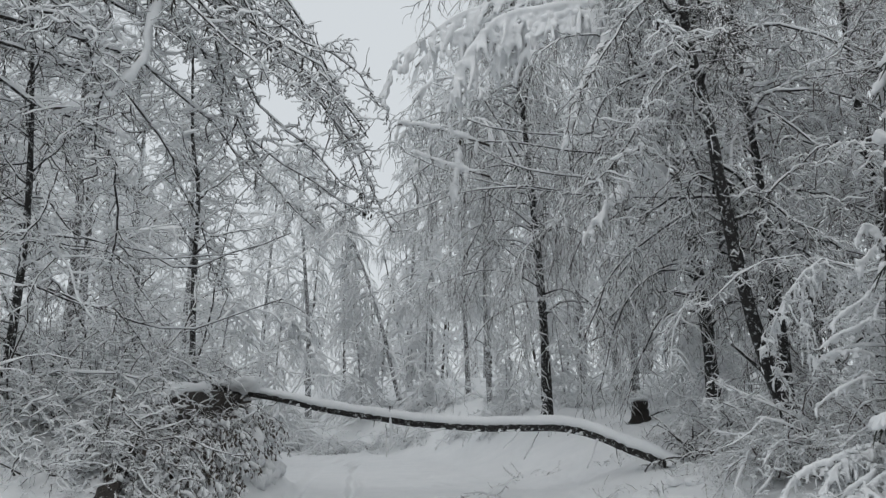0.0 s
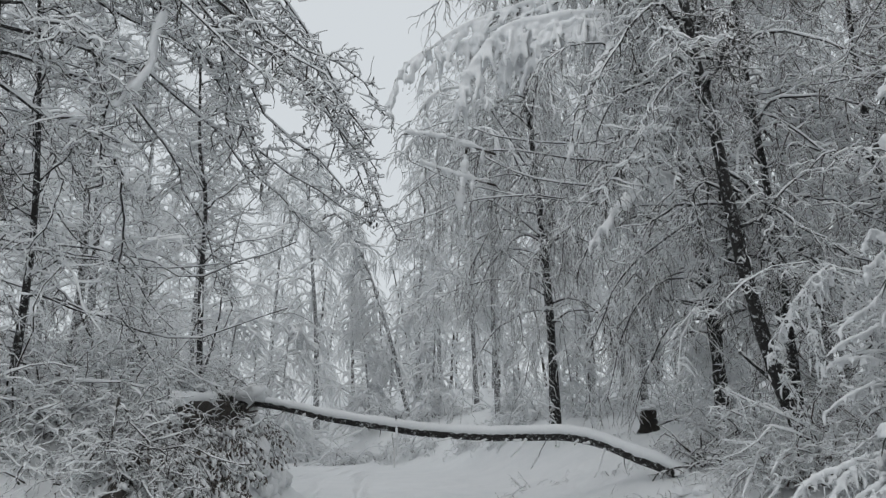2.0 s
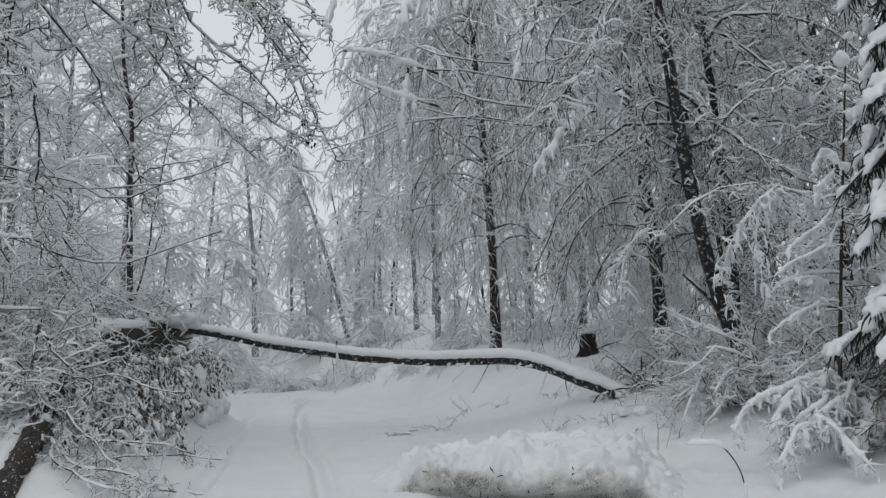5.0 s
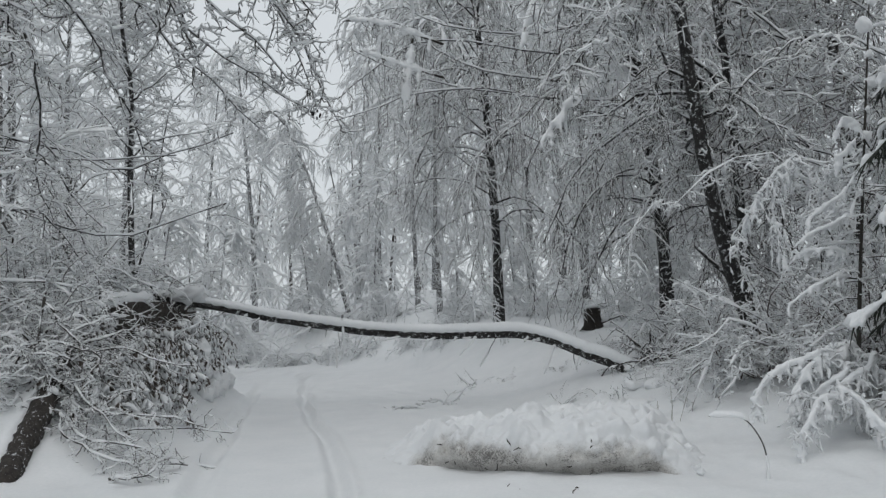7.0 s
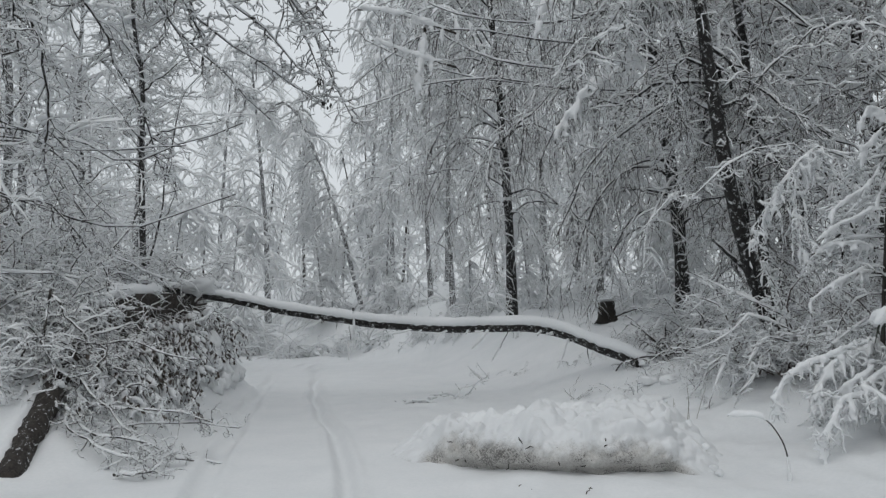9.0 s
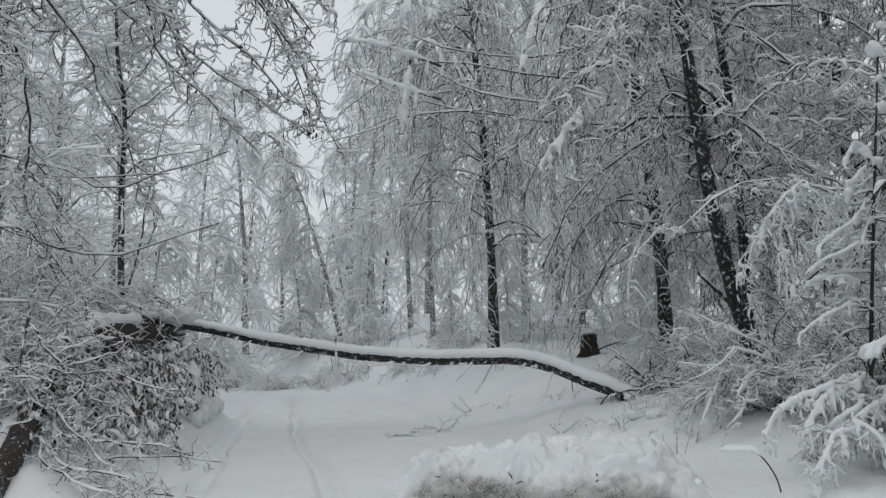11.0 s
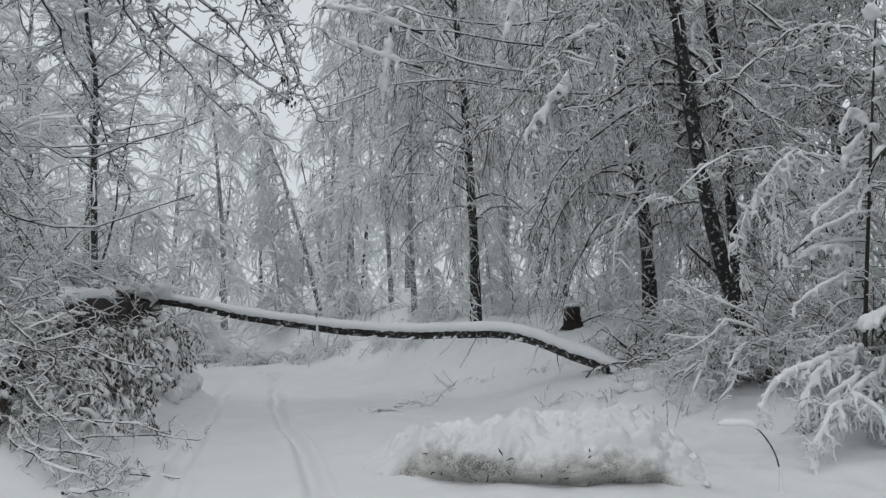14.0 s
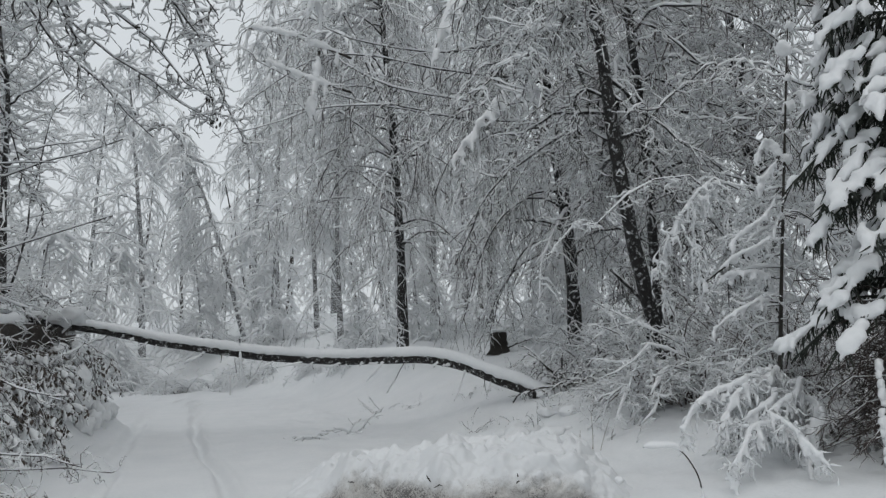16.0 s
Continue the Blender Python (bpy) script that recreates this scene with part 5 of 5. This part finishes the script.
def fallen_branches():
    """Bare branches that reach out of the bank's shrubs and down to the lane."""
    G = "branches hanging off the bank"
    sets = [[[(-5.24, 10.8, 1.27), (-4.72, 10.4, 1.23), (-4.3, 10.2, 1.25), (-3.94, 10.1, 1.19), (-3.53, 10.1, 1.09), (-3.17, 10.1, 1.05)], [(-5.24, 10.8, 1.27), (-4.75, 10.3, 1.12), (-4.4, 10.1, 1.05), (-3.8, 10.0, 0.9)]],
            [[(-4.9, 9.8, 1.1), (-4.54, 9.4, 0.98), (-4.27, 9.2, 0.77), (-3.96, 9.0, 0.57), (-3.65, 8.7, 0.36), (-3.22, 8.4, 0.08)], [(-4.9, 9.8, 1.1), (-4.57, 9.6, 0.6), (-4.23, 9.6, 0.57), (-4.04, 9.6, 0.68), (-3.69, 9.6, 0.81)]],
            [[(-4.6, 9.7, 0.9), (-4.37, 9.2, 0.5), (-4.12, 9.2, 0.25), (-3.75, 9.2, 0.32), (-3.32, 9.2, 0.34), (-2.95, 9.2, 0.32), (-2.59, 9.2, 0.2)], [(-4.6, 9.7, 0.9), (-4.3, 9.1, 0.5), (-4.04, 8.9, 0.3), (-3.56, 8.9, 0.17), (-3.21, 8.9, 0.19), (-2.54, 8.9, 0.13)]],
            [[(-4.95, 9.7, 1.9), (-4.85, 9.6, 1.68), (-4.7, 9.6, 1.46), (-4.56, 9.6, 1.23), (-4.44, 9.6, 1.03)], [(-4.95, 9.7, 1.9), (-4.87, 9.4, 1.3), (-4.62, 9.4, 0.9), (-4.4, 9.4, 0.86), (-4.18, 9.4, 0.96), (-4.03, 9.4, 1.11)]],
            [[(-5.3, 9.4, 0.9), (-5.15, 9.3, 1.0), (-4.99, 9.3, 1.14), (-4.73, 9.3, 1.21), (-4.43, 9.3, 1.13)], [(-5.3, 9.4, 0.9), (-5.1, 9.6, 1.3), (-4.8, 9.6, 1.35), (-4.3, 9.6, 1.2), (-3.9, 9.6, 1.0)]],
            [[(-4.5, 9.2, 0.6), (-4.3, 8.9, 0.45), (-3.9, 8.6, 0.36), (-3.4, 8.5, 0.3), (-2.9, 8.6, 0.12)], [(-4.5, 9.2, 0.6), (-4.2, 8.7, 0.34), (-3.8, 8.4, 0.25), (-3.4, 8.2, 0.15), (-3.1, 8.1, 0.06)]],
            [[(-4.7, 9.6, 0.8), (-4.4, 9.3, 0.62), (-3.9, 9.0, 0.55), (-3.3, 9.0, 0.5), (-2.75, 9.1, 0.3)], [(-4.7, 9.6, 0.8), (-4.5, 9.1, 0.4), (-4.2, 8.9, 0.2), (-3.8, 8.8, 0.16), (-3.4, 8.7, 0.08)]],
            [[(-3.35, 7.85, 0.05), (-3.1, 7.7, 0.06), (-2.9, 7.75, 0.07), (-2.95, 8.3, 0.12)]]]
    for i, lines in enumerate(sets):
        shrub("fallen_branch", "bare forked branch dusted with snow hanging off the bank", lines[0][0], 230 + i, 0, n2=11, n3=5, len2=0.38, len3=0.17, snow=0.0095, thick=(0.013, 0.0065),
              category="branch", group=G, guided=lines, droop2=0.4, droop3=0.2, kink=1.5)


def bank_snow():
    """Rounded cushions of snow at the far end of the bank's face."""
    rng = np.random.default_rng(301)
    for i in range(16):
        y = 14.6 + 2.6 * rng.random()
        u = rng.random()
        x = float(bank_edge(np.array([y]))[0]) + 0.45 + 0.55 * (1 - u)
        z = 0.25 + 1.25 * u
        ob = thing("snow_cushion", "rounded cushion of snow on the bank's shrubs", "snow", "snow cushions", (x, y, z))
        mesh_object("snow", *snow_pads([np.zeros(3)], [0.09 + 0.09 * rng.random()], rng, 0.9, (1, 1, 1.5), 3), SNOW, ob)


def snow_berm():
    """The ploughed heap beside the wheel tracks: an upright dirty face, loose snow heaped behind it."""
    rng = np.random.default_rng(51)
    ob = thing("snow_heap", "ploughed heap of lumpy snow with a dirty cut face", "snow heap", "", (0, 0, 0))
    xs = np.linspace(-1.0, 2.7, 220)
    us = np.linspace(0, 1, 112)
    front = np.interp(xs, [-1.0, -0.35, -0.16, 0.15, 0.72, 1.3, 1.86, 2.1, 3.0], [8.68, 8.42, 8.21, 7.89, 7.53, 7.52, 7.56, 7.54, 8.0])
    wide = smooth((xs + 1.0) / 0.95) * smooth((2.7 - xs) / 0.75)
    rows = []
    for x, f, wd in zip(xs, front, wide):
        cut = float(smooth((x + 0.45) / 0.5) * smooth((2.1 - x) / 0.25))
        th = np.clip(us / 0.6, 0, 1) * math.pi / 2
        k = np.clip((us - 0.6) / 0.4, 0, 1)
        deep = cut * 0.72 * (1 - np.cos(th)) ** 1.15 + (1 - cut) * 0.95 * (th / (math.pi / 2))
        d = deep - 0.03 * cut * np.sin(2 * th) + 0.20 * cut * np.exp(-(us / 0.085) ** 2) + 1.0 * k
        H = (0.36 + 0.17 * float(smooth((x + 0.1) / 0.9))) * wd
        z = H * np.sin(th) * (1 - smooth(k))
        y = f + d
        base = np.maximum(0.0, ground_height(np.full(len(us), x), y)) * 0.9 * smooth((us - 0.1) / 0.3)
        row = []
        for u, t, yy, zz, bb in zip(us, th, y, z, base):
            warp = 0.12 * noise.noise(Vector((x * 3, yy * 3, 1.7)))
            big = (abs(noise.noise(Vector((x * 2.4 + warp, yy * 2.4, zz * 2.4 + 4)))) - 0.16) * 0.20
            mid = (abs(noise.noise(Vector((x * 5.5, yy * 5.5 + warp, zz * 5.5 + 9)))) - 0.16) * 0.16
            tiny = (abs(noise.noise(Vector((x * 11, yy * 11, zz * 11)))) - 0.16) * 0.055 + noise.noise(Vector((x * 34, yy * 34, zz * 34))) * 0.012
            lump = (big + mid + tiny) * (0.2 + 0.8 * wd) * (0.45 + 0.55 * float(smooth(u / 0.25)))
            edge = float(smooth((1 - u) / 0.2)) if u > 0.5 else 1.0
            sink = 0.12 if u == 0 or u == 1 else 0.0
            row.append((x + 0.4 * tiny, yy - lump * math.cos(t), bb + zz + lump * math.sin(t) * edge - sink - 0.06 * (1 - wd)))
        rows.append(row)
    v = np.array(rows)
    nx, nu = v.shape[:2]
    i = (np.arange(nx - 1)[:, None] * nu + np.arange(nu - 1)[None]).ravel()
    heap = mesh_object("packed_snow", v.reshape(-1, 3), np.stack([i, i + nu, i + nu + 1, i + 1], 1), SNOW, ob, "lumpy white snow with a grey-brown dirty face")
    heap.data.materials.append(DIRTY_PITS)
    kx = np.repeat((xs[:-1] > -0.9) & (xs[:-1] < 2.6), nu - 1)
    ku = np.tile(us[:-1] < 0.55, nx - 1)
    heap.data.polygons.foreach_set("material_index", (kx & ku).astype(np.int32))
    # short dark strokes added to stand for the shade in the cut's cracks
    for _ in range(16):
        j, k = rng.integers(45, 165), rng.integers(3, 26)
        c = v[j, k]
        p = grow(c[None] + np.array([[0, 0.01, 0]]), rng.normal(0, 1, (1, 3)) * np.array([1, 0.25, 1]), np.array([0.03 + 0.07 * rng.random()]), 3, 0, 0.4, rng)
        mesh_object("crack_stroke", *tubes(p - np.array([0, 0.012, 0]), np.array([[0.003, 0.007, 0.006, 0.002]]), 4), TWIG, ob)
    # clods strewn around
    spots = []
    for _ in range(90):
        a = rng.random()
        px, py = -0.7 + 3.3 * rng.random(), 7.3 + 2.4 * rng.random()
        if px > 0 and (px > 2.15 or py > 8.7):
            spots.append((px, py))
    c = [np.array([px, py, ground_at(px, py) + (0.26 if -0.1 < px < 2.2 and py < 9.4 else 0.01)]) for px, py in spots]
    vv, ff = snow_pads(c, 0.03 + 0.05 * rng.random(len(c)) ** 2, rng, 0.8)
    tagged(mesh_object("clod_scatter", vv, ff, SNOW, ob, "small clods of snow"), kind="stuff")


def loose_snow():
    """Soft lumps thrown up the bank behind the ploughed heap."""
    rng = np.random.default_rng(58)
    ob = thing("loose_snow", "soft lumps of thrown snow on the foot of the bank", "snow", "", (1.9, 10.6, ground_at(1.9, 10.6)))
    sets = []
    for i in range(70):
        u = rng.random()
        x, y = 1.0 + 1.6 * u + rng.normal(0, 0.28), 9.2 + 3.6 * u + rng.normal(0, 0.3)
        size = 0.06 + 0.12 * rng.random() ** 1.6
        sets.append(snow_pads([np.array([x, y, ground_at(x, y) + 0.25 * size]) - np.array(ob.location)], [size], rng, 0.75, (1.2, 1, 1)))
    fuse("soft_lumps", sets, 0.03, SNOW, ob, "", 2)


def bent_stalk():
    foot = np.array([2.69, 7.0, ground_at(2.69, 7.0) - 0.03])
    ob = thing("bent_stalk", "dead stalk bent over under a bar of snow", "plant", "", foot)
    rng = np.random.default_rng(61)
    p = spline([(0, 0, 0), (0.0, 0, 0.18), (-0.05, 0, 0.37), (-0.2, 0, 0.55), (-0.48, 0, 0.57)], 20)[None]
    mesh_object("stem", *tubes(p, np.linspace(0.008, 0.004, 20)[None], 6), TWIG, ob)
    low = p[:, :6]
    mesh_object("stem_snow", *tubes(low, np.array([[0.02, 0.018, 0.016, 0.016, 0.013, 0.006]]), 6), TWIG_SNOW, ob, "snow stuck to the foot of the stem")
    q = p[:, 12:]
    mesh_object("snow_bar", *snow_ridges(q, np.full(q.shape[:2], 0.005), np.full(q.shape[:2], 0.034), rng, 6, 0.15), SNOW, ob, "bar of snow on the bent tip")
    G = "dry stalks"
    for i in range(12):
        x, y = 1.9 + 0.9 * rng.random(), 8.6 + 1.6 * rng.random()
        g = thing("grass_stalk", "thin dry stalk standing in the snow", "grass", G, (x, y, ground_at(x, y) - 0.03))
        p = grow(np.zeros((1, 3)), np.array([[rng.normal(0, 0.2), rng.normal(0, 0.2), 1]]), np.array([0.3 + 0.25 * rng.random()]), 5, 0.25, 0.08, rng)
        mesh_object("stem", *tubes(p, np.linspace(0.004, 0.002, 6)[None], 3), GRASS, g)


def stump():
    rng = np.random.default_rng(71)
    foot = np.array([3.78, 21.3, ground_at(3.95, 21.3) - 0.05])
    ob = thing("tree_stump", "dark rotten stump on the bank, snow on top", "stump", "", foot)
    p = spline([(0, 0, 0), (0.01, 0, 0.3), (0.0, 0, 0.62)], 10)[None]
    v, q = tubes(p, np.array([[0.34, 0.28, 0.25, 0.24, 0.23, 0.23, 0.22, 0.22, 0.2, 0.02]]), 16)
    mesh_object("wood", v + rng.normal(0, 0.015, v.shape), q, WOOD_CUT, ob)
    v, f = snow_pads([np.array([0.03, 0, 0.64])], [0.2], rng, 0.3)
    mesh_object("snow_cap", v, f, SNOW, ob, "thin cap of snow")
    st = Strands()
    r = spline([(0.1, 0, 0.15), (0.5, 0, 0.3), (0.95, 0.1, 0.42)], 8)[None]
    st.add(r, 0.05, 0.02, 0.05, rng, 5, 6)
    st.build(ob, "root_arm", "root_snow", WOOD_CUT)


def lane_debris():
    rng = np.random.default_rng(81)
    for c, n in (((-0.75, 14.2), 7), ((-0.05, 14.9), 5)):
        foot = np.array([*c, ground_at(*c)])
        ob = thing("fallen_twig", "broken dark twig lying in the snow of the lane", "twig", "twigs on the lane", foot)
        az = rng.random(n) * 6.28
        lm = grow(rng.normal(0, 0.08, (n, 3)) * np.array([1, 1, 0.1]) + (0, 0, 0.02), np.stack([np.cos(az), 0.4 * np.sin(az), 0.45 + 0 * az], 1), 0.35 + 0.4 * rng.random(n), 6, 1.5, 0.3, rng)
        for one in lm:
            a, w, _, _ = side_shoots(one[None], 4, rng)
            sh = grow(a, w, 0.08 + 0.1 * rng.random(len(a)), 3, 0.3, 0.15, rng)
            v1, q1 = tubes(one[None], np.linspace(0.009, 0.003, 7)[None], 4)
            v2, q2 = tubes(sh, np.tile(np.linspace(0.004, 0.002, 4), (len(sh), 1)), 4)
            part = mesh_object("stick", np.vstack([v1, v2]), np.vstack([q1, q2 + len(v1)]), TWIG, ob)
            mesh_object("stick_snow", *snow_ridges(one[None], np.full((1, 7), 0.006), np.full((1, 7), 0.022), rng, 4), TWIG_SNOW, part)
    for i in range(8):
        x, y = 0.25 + 1.2 * rng.random(), 6.55 + 0.6 * rng.random()
        ob = thing("bark_scrap", "small dark scrap of bark on the snow", "bark", "scraps before the heap", (x, y, ground_at(x, y) + 0.012))
        p = grow(np.zeros((1, 3)), np.array([[rng.normal(), rng.normal(), 0.15]]), np.array([0.04 + 0.10 * rng.random()]), 4, 0.2, 0.4, rng)
        mesh_object("scrap", *tubes(p, np.array([[0.002, 0.005, 0.006, 0.004, 0.002]]), 5), BROWN_TWIG, ob)
    z = ground_at(-4.3, 30)
    ob = thing("marker_post", "slim white marker post at the bend", "post", "", (-4.3, 30, z - 0.05))
    p = np.array([[(0, 0, 0), (0, 0, 0.4), (0, 0, 0.75), (0, 0, 0.8)]], dtype=float)
    mesh_object("pole", *tubes(p, np.array([[0.03, 0.03, 0.03, 0.005]]), 10), PAINT, ob)
    mesh_object("snow_cap", *snow_pads([np.array([0, 0, 0.82])], [0.05], rng, 0.7), SNOW, ob)


bank_log()
bank_trees()
forest_kinds()
undergrowth()
bent_tree()
overhanging_tree()
bank_shrubs()
leafy_bank()
fallen_branches()
bank_snow()
sapling()
spruce()
snow_berm()
loose_snow()
bent_stalk()
stump()
lane_debris()
